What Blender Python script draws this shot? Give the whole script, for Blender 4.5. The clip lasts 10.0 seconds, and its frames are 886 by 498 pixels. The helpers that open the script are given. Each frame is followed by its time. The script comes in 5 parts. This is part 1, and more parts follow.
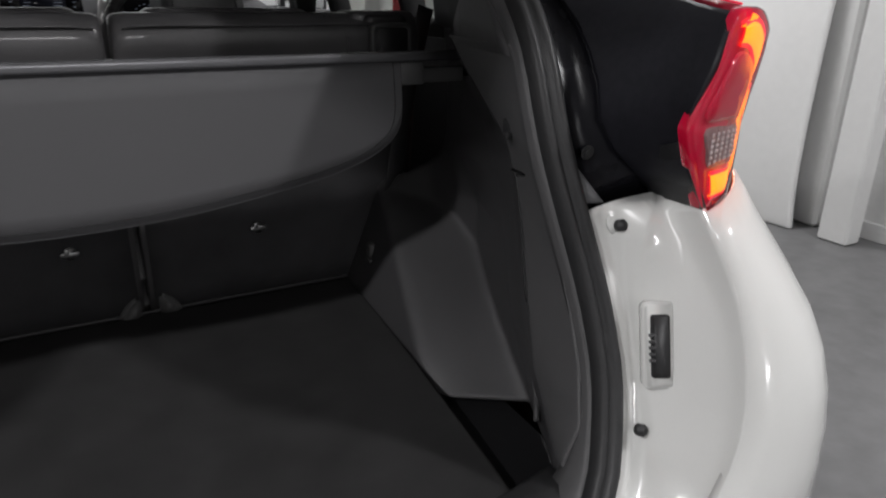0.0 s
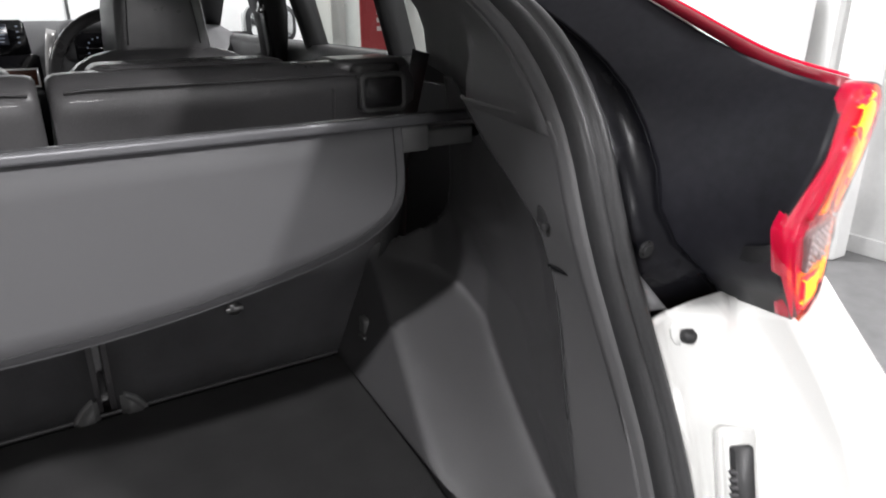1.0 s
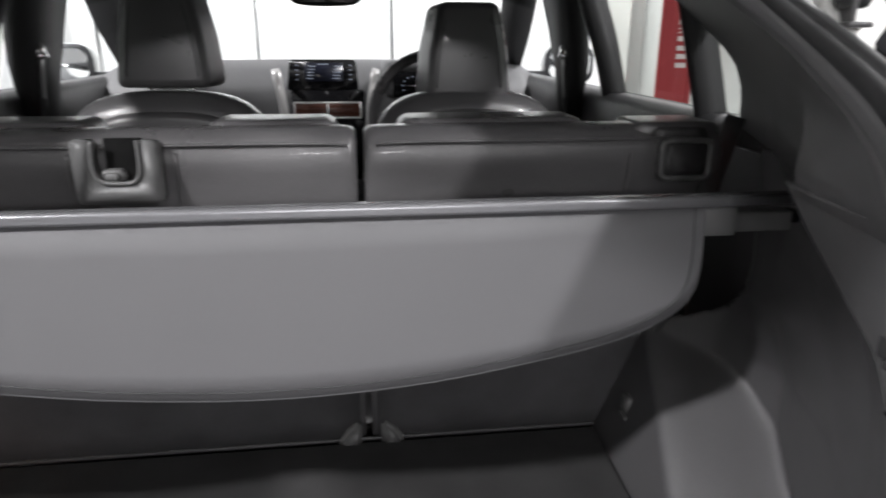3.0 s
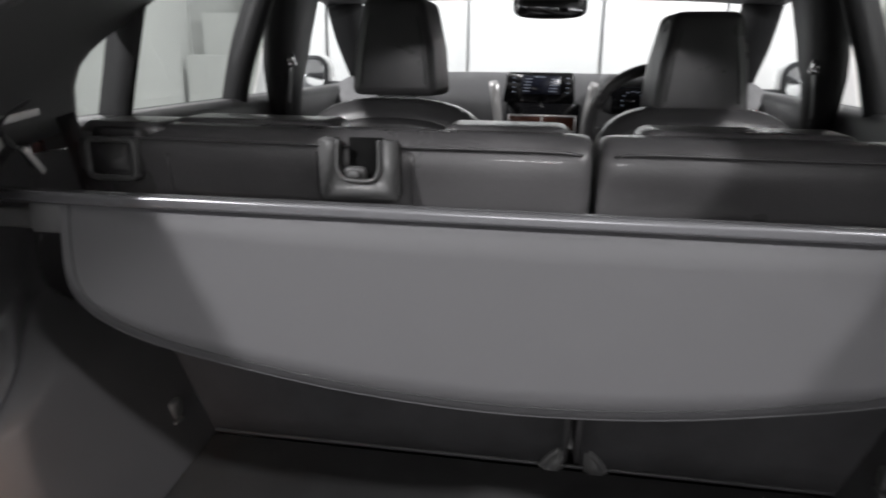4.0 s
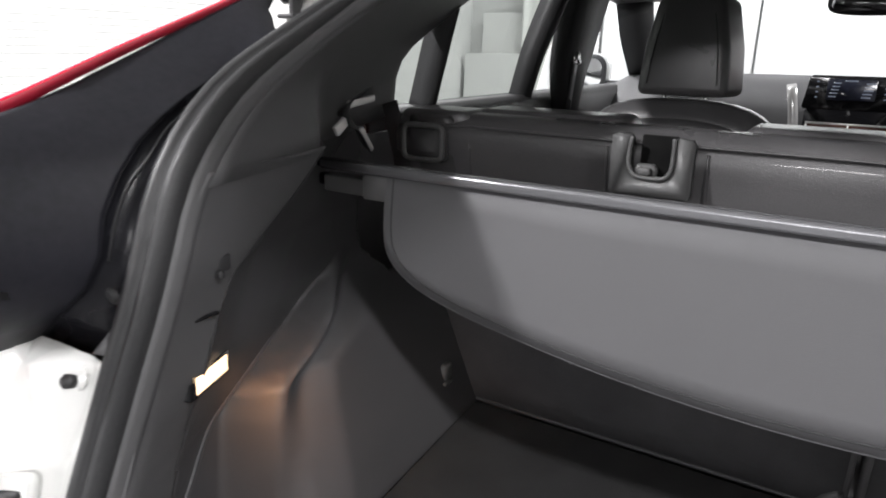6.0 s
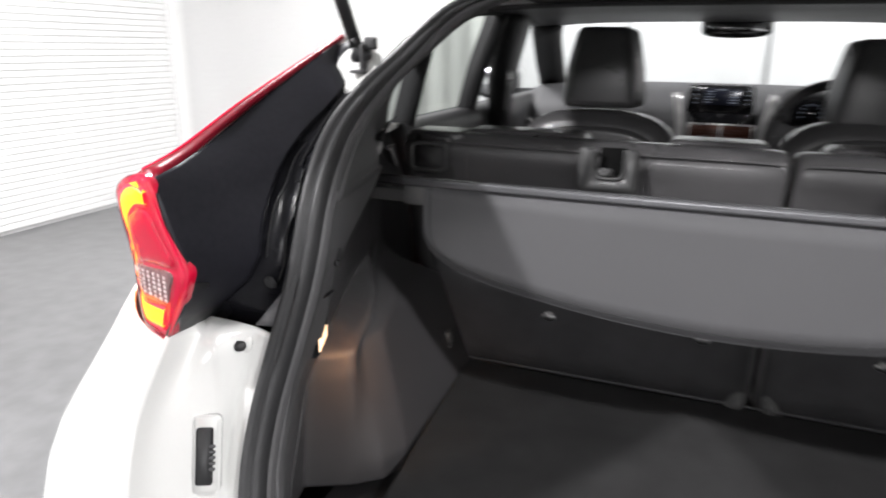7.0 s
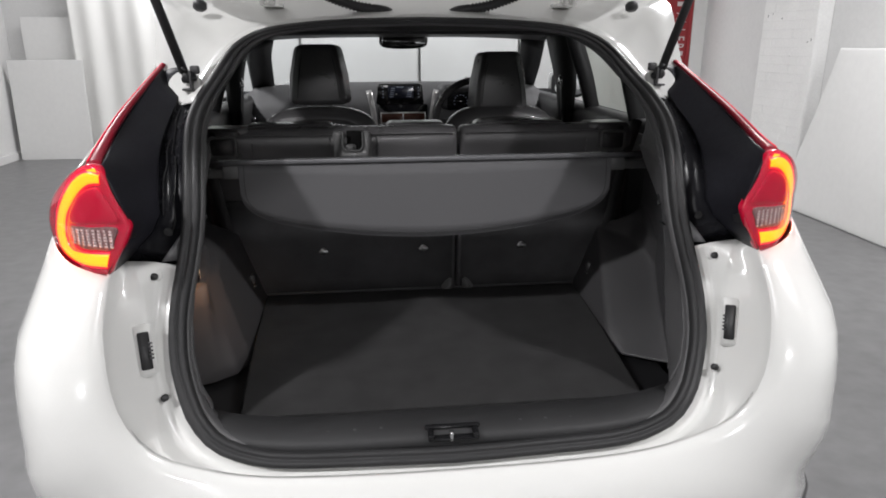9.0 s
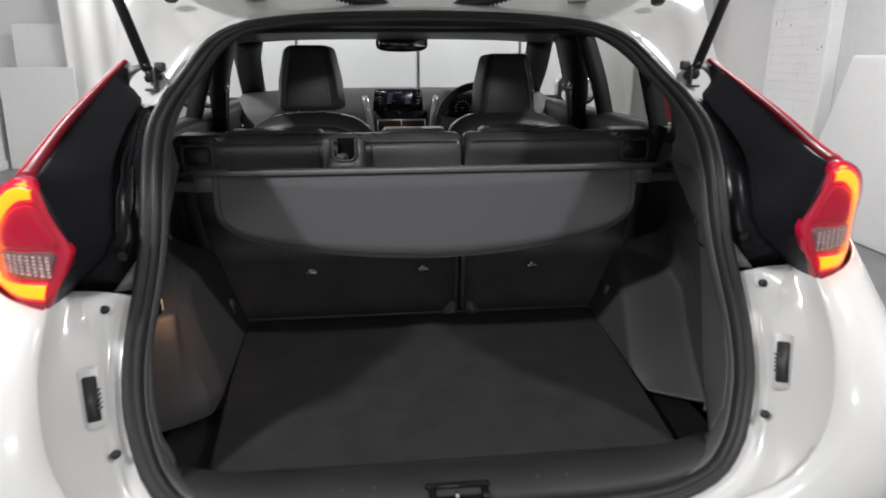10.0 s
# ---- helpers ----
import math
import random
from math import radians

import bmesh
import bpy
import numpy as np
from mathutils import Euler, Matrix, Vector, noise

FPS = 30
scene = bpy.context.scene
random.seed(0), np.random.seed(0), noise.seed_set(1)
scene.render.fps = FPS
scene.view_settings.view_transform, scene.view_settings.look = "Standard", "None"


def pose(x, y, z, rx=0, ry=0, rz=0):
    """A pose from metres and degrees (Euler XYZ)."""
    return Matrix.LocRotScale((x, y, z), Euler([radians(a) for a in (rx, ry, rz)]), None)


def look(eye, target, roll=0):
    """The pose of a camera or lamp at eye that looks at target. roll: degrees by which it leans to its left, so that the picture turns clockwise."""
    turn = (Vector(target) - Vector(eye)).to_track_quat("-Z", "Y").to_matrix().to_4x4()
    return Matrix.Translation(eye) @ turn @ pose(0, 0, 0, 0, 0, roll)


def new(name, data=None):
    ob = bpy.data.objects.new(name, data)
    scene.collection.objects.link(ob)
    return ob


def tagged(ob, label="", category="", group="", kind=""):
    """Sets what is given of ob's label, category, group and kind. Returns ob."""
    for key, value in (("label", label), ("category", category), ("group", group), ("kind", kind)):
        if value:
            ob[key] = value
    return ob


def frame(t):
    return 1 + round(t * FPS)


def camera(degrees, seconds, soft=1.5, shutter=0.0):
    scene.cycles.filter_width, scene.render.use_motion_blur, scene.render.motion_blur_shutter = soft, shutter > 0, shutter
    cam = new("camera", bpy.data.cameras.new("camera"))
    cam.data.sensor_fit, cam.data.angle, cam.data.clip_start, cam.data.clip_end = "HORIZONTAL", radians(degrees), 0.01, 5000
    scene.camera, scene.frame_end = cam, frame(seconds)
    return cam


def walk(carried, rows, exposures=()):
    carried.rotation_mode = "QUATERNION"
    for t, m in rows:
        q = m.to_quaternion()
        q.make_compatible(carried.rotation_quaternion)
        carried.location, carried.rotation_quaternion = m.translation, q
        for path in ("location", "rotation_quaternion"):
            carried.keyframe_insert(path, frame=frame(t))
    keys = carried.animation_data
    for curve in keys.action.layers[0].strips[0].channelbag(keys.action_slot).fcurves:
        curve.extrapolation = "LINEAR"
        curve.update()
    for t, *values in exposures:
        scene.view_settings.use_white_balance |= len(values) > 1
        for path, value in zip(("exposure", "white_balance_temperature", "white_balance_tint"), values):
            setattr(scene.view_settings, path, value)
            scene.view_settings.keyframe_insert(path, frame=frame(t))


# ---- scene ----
cam = camera(67.46, 10.0, 1.8, 0.5)
PATH = [
    (0, (0.0509, -0.4209, 1.2522), (0.9439, 1.2213, 0.5410), 0.71),
    (0.5, (0.0533, -0.3335, 1.2813), (1.0275, 1.2674, 0.5827), 0.21),
    (1, (0.0889, -0.2467, 1.3001), (1.0600, 1.3601, 0.6105), -0.24),
    (1.5, (0.1032, -0.1985, 1.3201), (1.0167, 1.4487, 0.6478), -0.28),
    (2, (0.1158, -0.1886, 1.3316), (0.8299, 1.5664, 0.6911), -0.32),
    (2.2, (0.1215, -0.1884, 1.3345), (0.7355, 1.6074, 0.7035), -0.35),
    (3.3, (0.0758, -0.1757, 1.3338), (0.1648, 1.7326, 0.7417), 0.42),
    (3.5, (0.0638, -0.1649, 1.3230), (0.0350, 1.7503, 0.7474), 0.48),
    (4, (0.0441, -0.1483, 1.3191), (-0.2605, 1.7460, 0.7544), 0.68),
    (4.5, (0.0229, -0.1400, 1.3124), (-0.5624, 1.6869, 0.7467), 0.81),
    (5, (0.0148, -0.1430, 1.3077), (-0.8219, 1.5809, 0.7349), 1.00),
    (5.5, (0.0153, -0.1547, 1.3098), (-0.9425, 1.5016, 0.7275), 1.47),
    (5.7, (0.0159, -0.1596, 1.3085), (-0.9710, 1.4812, 0.7309), 1.25),
    (6.8, (-0.0254, -0.4365, 1.3681), (-0.8799, 1.2739, 0.7814), 0.96),
    (7, (-0.0434, -0.5245, 1.3828), (-0.7319, 1.2602, 0.7989), 0.68),
    (7.5, (-0.0734, -0.7886, 1.4368), (-0.2283, 1.1129, 0.8364), 0.28),
    (8, (-0.1064, -1.0496, 1.4371), (0.0015, 0.8569, 0.8425), 0.02),
    (8.5, (-0.1303, -1.1374, 1.4284), (0.0565, 0.7647, 0.8391), -0.14),
    (9, (-0.1408, -1.1408, 1.4349), (0.0646, 0.7599, 0.8473), -0.23),
    (9.5, (-0.1407, -1.1125, 1.4280), (0.0689, 0.7924, 0.8556), -0.23),
    (10, (-0.1294, -0.9453, 1.4066), (0.0818, 0.9628, 0.8456), -0.11),
]
EXPOSURES = [(0, -0.44), (0.5, 0.2), (1.0, 0.9), (1.5, 1.4), (2.0, 1.68), (3.5, 1.0), (4.0, 0.83), (4.5, 0.78), (5.0, 0.9), (5.5, 1.12), (6.8, 0.98), (7.3, 0.74), (7.8, 0.68), (8.1, 0.6), (8.5, 0.35), (9.0, 0.03), (10.0, 0.0)]
walk(cam, [(t, look(eye, target, roll)) for t, eye, target, roll in PATH], exposures=EXPOSURES)

# ---- light ----
world = bpy.data.worlds.new("world")
scene.world = world
world.use_nodes = True
world.node_tree.nodes["Background"].inputs[0].default_value = (0.9, 0.95, 1.0, 1)
world.node_tree.nodes["Background"].inputs[1].default_value = 0.05


def area_lamp(name, eye, target, size_x, size_y, watts, colour=(0.99, 0.978, 0.995)):
    data = bpy.data.lights.new(name, "AREA")
    data.shape, data.size, data.size_y, data.energy, data.color = "RECTANGLE", size_x, size_y, watts, colour
    ob = new(name, data)
    ob.matrix_world = look(eye, target)
    return ob


# y -1.5 pair placed from shadow edges; y 2.6 pair is added cabin fill
for lx, ly, size, watts in ((-2.36, -1.5, 0.24, 150), (2.30, -1.55, 0.24, 100), (-2.4, 2.6, 0.6, 80), (2.4, 2.6, 0.6, 72)):
    area_lamp("unseen_ceiling_light", (lx, ly, 3.40), (lx, ly, 0), size, size, watts)
# unseen lamp far behind, placed so direct light reaches the front headrests
area_lamp("unseen_ceiling_light", (0.0, -9.4, 3.30), (0, 0.5, 1.1), 1.6, 0.4, 105)
# added fill that only brightens the front wall, no known fixtures
for lx in (-2.6, -0.9, 0.9, 2.6):
    area_lamp("front_wall_fill", (lx, 7.55, 3.40), (lx, 8.5, 1.3), 1.2, 0.3, 40)


# ---- materials ----
def material(name, colour, rough=0.5, metal=0.0, vary=0.15, grain=60.0, bump=0.1, coarse=3.0, coat=0.0, stretch=(1, 1, 1), rough_vary=0.08, ior=1.45):
    m = bpy.data.materials.new(name)
    m.use_nodes = True
    nt = m.node_tree
    n, l = nt.nodes, nt.links
    b = n["Principled BSDF"]
    b.inputs["Roughness"].default_value, b.inputs["Metallic"].default_value = rough, metal
    b.inputs["IOR"].default_value = ior
    b.inputs["Coat Weight"].default_value, b.inputs["Coat Roughness"].default_value = coat, 0.06
    co = n.new("ShaderNodeTexCoord")
    mp = n.new("ShaderNodeMapping")
    mp.inputs["Scale"].default_value = stretch
    l.new(co.outputs["Object"], mp.inputs[0])
    big, fine = n.new("ShaderNodeTexNoise"), n.new("ShaderNodeTexNoise")
    big.inputs["Scale"].default_value, fine.inputs["Scale"].default_value = coarse, grain
    big.inputs["Detail"].default_value, fine.inputs["Detail"].default_value = 4, 3
    l.new(mp.outputs[0], big.inputs[0])
    l.new(mp.outputs[0], fine.inputs[0])
    mean = n.new("ShaderNodeMath")
    mean.operation = "ADD"
    l.new(big.outputs["Fac"], mean.inputs[0])
    l.new(fine.outputs["Fac"], mean.inputs[1])
    half = n.new("ShaderNodeMath")
    half.operation = "MULTIPLY"
    half.inputs[1].default_value = 0.5
    l.new(mean.outputs[0], half.inputs[0])
    ramp = n.new("ShaderNodeValToRGB")
    ramp.color_ramp.elements[0].position, ramp.color_ramp.elements[1].position = 0.3, 0.7
    ramp.color_ramp.elements[0].color = (*[c * (1 - vary) for c in colour], 1)
    ramp.color_ramp.elements[1].color = (*[min(1, c * (1 + vary)) for c in colour], 1)
    l.new(half.outputs[0], ramp.inputs[0])
    l.new(ramp.outputs[0], b.inputs["Base Color"])
    rr = n.new("ShaderNodeMapRange")
    rr.inputs["To Min"].default_value, rr.inputs["To Max"].default_value = max(0, rough - rough_vary), min(1, rough + rough_vary)
    l.new(big.outputs["Fac"], rr.inputs[0])
    l.new(rr.outputs[0], b.inputs["Roughness"])
    if bump:
        bp = n.new("ShaderNodeBump")
        bp.inputs["Strength"].default_value, bp.inputs["Distance"].default_value = bump, 0.002
        l.new(fine.outputs["Fac"], bp.inputs["Height"])
        l.new(bp.outputs[0], b.inputs["Normal"])
    return m


def glow(name, colour, strength):
    m = material(name, colour, 0.3, vary=0.05, bump=0)
    b = m.node_tree.nodes["Principled BSDF"]
    b.inputs["Emission Color"].default_value, b.inputs["Emission Strength"].default_value = (*colour, 1), strength
    return m


def glass(name, tint, gloss=0.05):
    """Thin clear glass: what is behind it, tinted, and a faint reflection."""
    m = bpy.data.materials.new(name)
    m.use_nodes = True
    n, l = m.node_tree.nodes, m.node_tree.links
    n.remove(n["Principled BSDF"])
    clear, shine, mix = n.new("ShaderNodeBsdfTransparent"), n.new("ShaderNodeBsdfGlossy"), n.new("ShaderNodeMixShader")
    clear.inputs[0].default_value = (*tint, 1)
    shine.inputs["Roughness"].default_value = 0.02
    mix.inputs[0].default_value = gloss
    l.new(clear.outputs[0], mix.inputs[1])
    l.new(shine.outputs[0], mix.inputs[2])
    l.new(mix.outputs[0], n["Material Output"].inputs[0])
    return m


WHITE_PAINT = material("white_car_paint", (0.75, 0.75, 0.73), 0.22, vary=0.015, grain=400, bump=0.01, coat=1.0, coarse=2)
PAD_WHITE = material("white_primer_paint", (0.62, 0.62, 0.60), 0.5, vary=0.04, grain=300, bump=0.03)
TRIM = material("black_grained_plastic", (0.056, 0.055, 0.057), 0.36, vary=0.18, grain=900, bump=0.35, coarse=6)
PILLAR_TRIM = material("dark_grey_soft_trim", (0.088, 0.087, 0.089), 0.42, vary=0.15, grain=1200, bump=0.3, coarse=5)
RUBBER = material("black_rubber", (0.026, 0.026, 0.027), 0.50, vary=0.2, grain=300, bump=0.02, coarse=9)
BLACK_PAINT = material("black_satin_panel", (0.013, 0.013, 0.017), 0.48, ior=1.34, vary=0.35, grain=120, bump=0.05, coarse=8)
CARPET = material("black_needle_felt", (0.026, 0.0255, 0.026), 0.95, vary=0.45, grain=1400, bump=0.9, coarse=14, rough_vary=0.04)
FELT = material("black_seat_felt", (0.054, 0.0535, 0.056), 0.95, vary=0.4, grain=1200, bump=0.8, coarse=12, rough_vary=0.04)
VINYL = material("dark_grey_vinyl", (0.085, 0.084, 0.088), 0.62, vary=0.06, grain=1500, bump=0.25, coarse=4)
LEATHER = material("black_leather", (0.078, 0.076, 0.078), 0.30, coat=0.15, vary=0.2, grain=650, bump=0.2, coarse=8)
ALU = material("satin_grey_bar", (0.20, 0.20, 0.21), 0.24, 0.6, vary=0.08, grain=300, bump=0.05, stretch=(1, 30, 30))
CHROME = material("chrome", (0.75, 0.75, 0.75), 0.15, 1.0, vary=0.05, bump=0)
STEEL = material("zinc_plated_steel", (0.5, 0.5, 0.5), 0.35, 1.0, vary=0.15, grain=200)
SILVER = material("satin_silver_plastic", (0.68, 0.67, 0.66), 0.26, 0.3, vary=0.05, grain=300, bump=0.03)
CABIN_BLACK = material("black_cabin_plastic", (0.025, 0.025, 0.026), 0.55, vary=0.2, grain=700, bump=0.25, coarse=6)
DOOR_GREY = material("dark_door_plastic", (0.04, 0.04, 0.041), 0.5, vary=0.12, grain=700, bump=0.25, coarse=6)
DASH = material("charcoal_dashboard", (0.10, 0.10, 0.103), 0.6, vary=0.1, grain=700, bump=0.3)
GLOSS_BLACK = material("gloss_black_panel", (0.008, 0.008, 0.009), 0.12, vary=0.1, bump=0)
RED_LENS = material("red_tail_lens", (0.50, 0.006, 0.05), 0.07, vary=0.1, grain=150, bump=0.02, coat=1.0)
RED_LENS.node_tree.nodes["Principled BSDF"].inputs["Emission Color"].default_value = (0.8, 0.01, 0.04, 1)
RED_LENS.node_tree.nodes["Principled BSDF"].inputs["Emission Strength"].default_value = 0.10
CLEAR_LENS = material("ribbed_clear_lens", (0.22, 0.15, 0.15), 0.2, 0.1, vary=0.5, grain=220, bump=0.5, coat=0.5, stretch=(1, 1, 0.3))
LENS_RIB = material("clear_lens_rib", (0.78, 0.70, 0.68), 0.12, 0.3, vary=0.45, grain=160, bump=0.3, coat=0.6)
FLANGE = material("black_sprayed_metal", (0.008, 0.008, 0.010), 0.27, ior=1.27, vary=0.4, grain=90, bump=0.1, coarse=12)
RECESS_BLACK = material("dull_recess_black", (0.017, 0.017, 0.018), 0.5, vary=0.5, grain=200, bump=0.05, coarse=14)
MOULDING = material("sealant_black", (0.012, 0.012, 0.013), 0.4, vary=0.2, bump=0)
GREY_PAINT = material("dull_grey_paint", (0.16, 0.16, 0.165), 0.35, vary=0.4, grain=60, bump=0.05, coarse=25)
GREY_PLASTIC = material("mid_grey_plastic", (0.10, 0.10, 0.10), 0.42, vary=0.1, grain=600, bump=0.2)
AMBER = glow("amber_light_tube", (1.0, 0.30, 0.01), 2.0)
RED_GLOW = glow("lit_red_tube", (1.0, 0.012, 0.05), 0.9)
SPEAR_RED = material("dark_red_strip", (0.20, 0.004, 0.016), 0.35, vary=0.2, grain=60, bump=0.0, ior=1.33)
EDGE_RED = glow("lit_red_edge", (0.8, 0.01, 0.05), 0.4)
COURTESY = glow("warm_courtesy_lens", (1.0, 0.68, 0.42), 1.1)
SCREEN = glow("screen_lit", (0.22, 0.25, 0.32), 0.16)
LAMP_COVER = glass("clear_red_cover", (1.0, 0.86, 0.86))
fresnel = LAMP_COVER.node_tree.nodes.new("ShaderNodeFresnel")
fresnel.inputs["IOR"].default_value = 1.58
LAMP_COVER.node_tree.links.new(fresnel.outputs[0], LAMP_COVER.node_tree.nodes["Mix Shader"].inputs[0])
GLASS = glass("window_glass", (0.74, 0.765, 0.78))
DARK_GLASS = glass("privacy_glass", (0.46, 0.49, 0.47), 0.06)
PLASTER = material("white_painted_wall", (0.68, 0.68, 0.675), 0.75, vary=0.05, grain=30, bump=0.25, coarse=0.8)
BRICK = material("white_painted_brick", (0.80, 0.80, 0.79), 0.6, vary=0.06, grain=60, bump=0.4, coarse=4)
CONCRETE = material("grey_painted_floor", (0.175, 0.175, 0.177), 0.45, vary=0.22, grain=9, bump=0.02, coarse=0.7)
BOARD = material("white_board", (0.75, 0.75, 0.74), 0.6, vary=0.03, grain=20, bump=0.05, coarse=1)
CLOTH = material("white_curtain_cloth", (0.80, 0.80, 0.78), 0.9, vary=0.03, grain=500, bump=0.2, coarse=2)
RED_SIGN = material("red_banner", (0.30, 0.028, 0.034), 0.6, vary=0.06, grain=40, bump=0.05)
SIGN_WHITE = material("faded_white_print", (0.6, 0.55, 0.55), 0.6, vary=0.05)
SHUTTER = material("white_shutter_steel", (0.78, 0.78, 0.77), 0.5, vary=0.03, grain=40, bump=0.03)
WOOD = material("brown_gloss_veneer", (0.08, 0.03, 0.02), 0.25, vary=0.3, grain=40, bump=0.02, coat=0.5, stretch=(1, 12, 12))


# ---- builders ----
def part(name, bm, mat, parent=None, label="", smooth=True):
    me = bpy.data.meshes.new(name)
    bm.normal_update()
    bm.to_mesh(me)
    bm.free()
    me.materials.append(mat)
    if smooth:
        for p in me.polygons:
            p.use_smooth = True
    ob = new(name, me)
    if parent:
        ob.parent = parent
    if label:
        ob["label"] = label
    return ob


def empty(name, label, category, kind="", group=""):
    return tagged(new(name), label, category, group, kind)


def grid(rows, close_u=False, close_v=False, flip=False):
    """A skin over rows of points."""
    bm = bmesh.new()
    vs = [[bm.verts.new(p) for p in r] for r in rows]
    nu, nv = len(rows), len(rows[0])
    for i in range(nu if close_u else nu - 1):
        for j in range(nv if close_v else nv - 1):
            q = [vs[i][j], vs[(i + 1) % nu][j], vs[(i + 1) % nu][(j + 1) % nv], vs[i][(j + 1) % nv]]
            try:
                bm.faces.new(q[::-1] if flip else q)
            except ValueError:
                pass
    return bm


def thick(ob, t, offset=-1.0):
    mod = ob.modifiers.new("thickness", "SOLIDIFY")
    mod.thickness, mod.offset = t, offset
    return ob


def box(c, s, bevel=0.0, seg=2, m=None):
    bm = bmesh.new()
    bmesh.ops.create_cube(bm, size=1.0, matrix=Matrix.Translation(c) @ Matrix.Diagonal((*s, 1)))
    if bevel:
        bmesh.ops.bevel(bm, geom=bm.edges[:], offset=bevel, segments=seg, affect="EDGES", profile=0.5)
    if m:
        bmesh.ops.transform(bm, matrix=m, verts=bm.verts)
    return bm


def disc(c, axis, r, depth, seg=20, bevel=0.0):
    """A short cylinder about the axis."""
    bm = bmesh.new()
    bmesh.ops.create_cone(bm, cap_ends=True, segments=seg, radius1=r, radius2=r, depth=depth)
    if bevel:
        bmesh.ops.bevel(bm, geom=[e for e in bm.edges if len(e.link_faces) == 2 and e.calc_face_angle(0) > 1], offset=bevel, segments=2, affect="EDGES")
    turn = Vector((0, 0, 1)).rotation_difference(Vector(axis)).to_matrix().to_4x4()
    bmesh.ops.transform(bm, matrix=Matrix.Translation(c) @ turn, verts=bm.verts)
    return bm


def spline(points, n, closed=False):
    """n points evenly along a smooth curve through the points."""
    p = [Vector(q) for q in points]
    k = len(p)
    fine = []
    for i in range(k if closed else k - 1):
        a, b, c, d = [p[(i + o) % k] if closed else p[min(max(i + o, 0), k - 1)] for o in (-1, 0, 1, 2)]
        for s in range(12):
            t = s / 12
            fine.append(0.5 * (2 * b + (c - a) * t + (2 * a - 5 * b + 4 * c - d) * t * t + (3 * b - a - 3 * c + d) * t ** 3))
    fine.append(p[0] if closed else p[-1])
    run = [0.0]
    for a, b in zip(fine, fine[1:]):
        run.append(run[-1] + (b - a).length)
    out, j = [], 0
    for i in range(n):
        w = run[-1] * i / (n if closed else n - 1)
        while j < len(run) - 2 and run[j + 1] < w:
            j += 1
        f = (w - run[j]) / max(run[j + 1] - run[j], 1e-9)
        out.append(fine[j].lerp(fine[j + 1], min(f, 1)))
    return out


def sweep(path, profile, closed=False, up=None):
    """A profile (list of 2D points) drawn along a path; up: the profile's second axis, a vector or a list of them."""
    rows, k = [], len(path)
    for i, p in enumerate(path):
        a = path[(i - 1) % k] if closed or i else path[i]
        b = path[(i + 1) % k] if closed or i < k - 1 else path[i]
        t = (b - a).normalized()
        u = Vector(up[i] if isinstance(up, list) else (up or (0, 0, 1)))
        u = (u - t * u.dot(t)).normalized()
        s = t.cross(u)
        rows.append([p + s * x + u * y for x, y in profile])
    bm = grid(rows, close_u=closed, close_v=True)
    if not closed:
        bm.verts.ensure_lookup_table()
        m = len(profile)
        bm.faces.new([bm.verts[j] for j in range(m)][::-1])
        bm.faces.new([bm.verts[len(bm.verts) - m + j] for j in range(m)])
    bmesh.ops.recalc_face_normals(bm, faces=bm.faces)
    return bm


def ring(r, n=10, sx=1.0, sy=1.0):
    return [(r * sx * math.cos(2 * math.pi * i / n), r * sy * math.sin(2 * math.pi * i / n)) for i in range(n)]


def lerp_table(table, v):
    xs, ys = zip(*table)
    return float(np.interp(v, xs, ys))


def mirror(p):
    return Vector((-p[0], p[1], p[2]))


def join(*bms):
    """One bmesh out of several."""
    out = bms[0]
    for b in bms[1:]:
        me = bpy.data.meshes.new("tmp")
        b.to_mesh(me)
        b.free()
        out.from_mesh(me)
        bpy.data.meshes.remove(me)
    return out


def slab(outline, depth, bevel=0.0, seg=2, m=None):
    """A flat outline in x, z, made depth thick along +y, with bevelled rims."""
    bm = bmesh.new()
    f = bm.faces.new([bm.verts.new((x, 0, z)) for x, z in outline])
    r = bmesh.ops.extrude_face_region(bm, geom=[f])
    bmesh.ops.translate(bm, verts=[v for v in r["geom"] if isinstance(v, bmesh.types.BMVert)], vec=(0, depth, 0))
    bmesh.ops.recalc_face_normals(bm, faces=bm.faces)
    if bevel:
        bmesh.ops.bevel(bm, geom=[e for e in bm.edges if e.is_manifold and e.calc_face_angle(0) > 0.9], offset=bevel, segments=seg, affect="EDGES")
    if m:
        bmesh.ops.transform(bm, matrix=m, verts=bm.verts)
    return bm


def rounded(w, h, r, n=5, cx=0.0, cz=0.0):
    """A rectangle with round corners."""
    out = []
    for sx, sz, a0 in ((1, 1, 0), (-1, 1, 90), (-1, -1, 180), (1, -1, 270)):
        for i in range(n + 1):
            a = radians(a0 + 90 * i / n)
            out.append((cx + sx * (w / 2 - r) + r * math.cos(a), cz + sz * (h / 2 - r) + r * math.sin(a)))
    return out


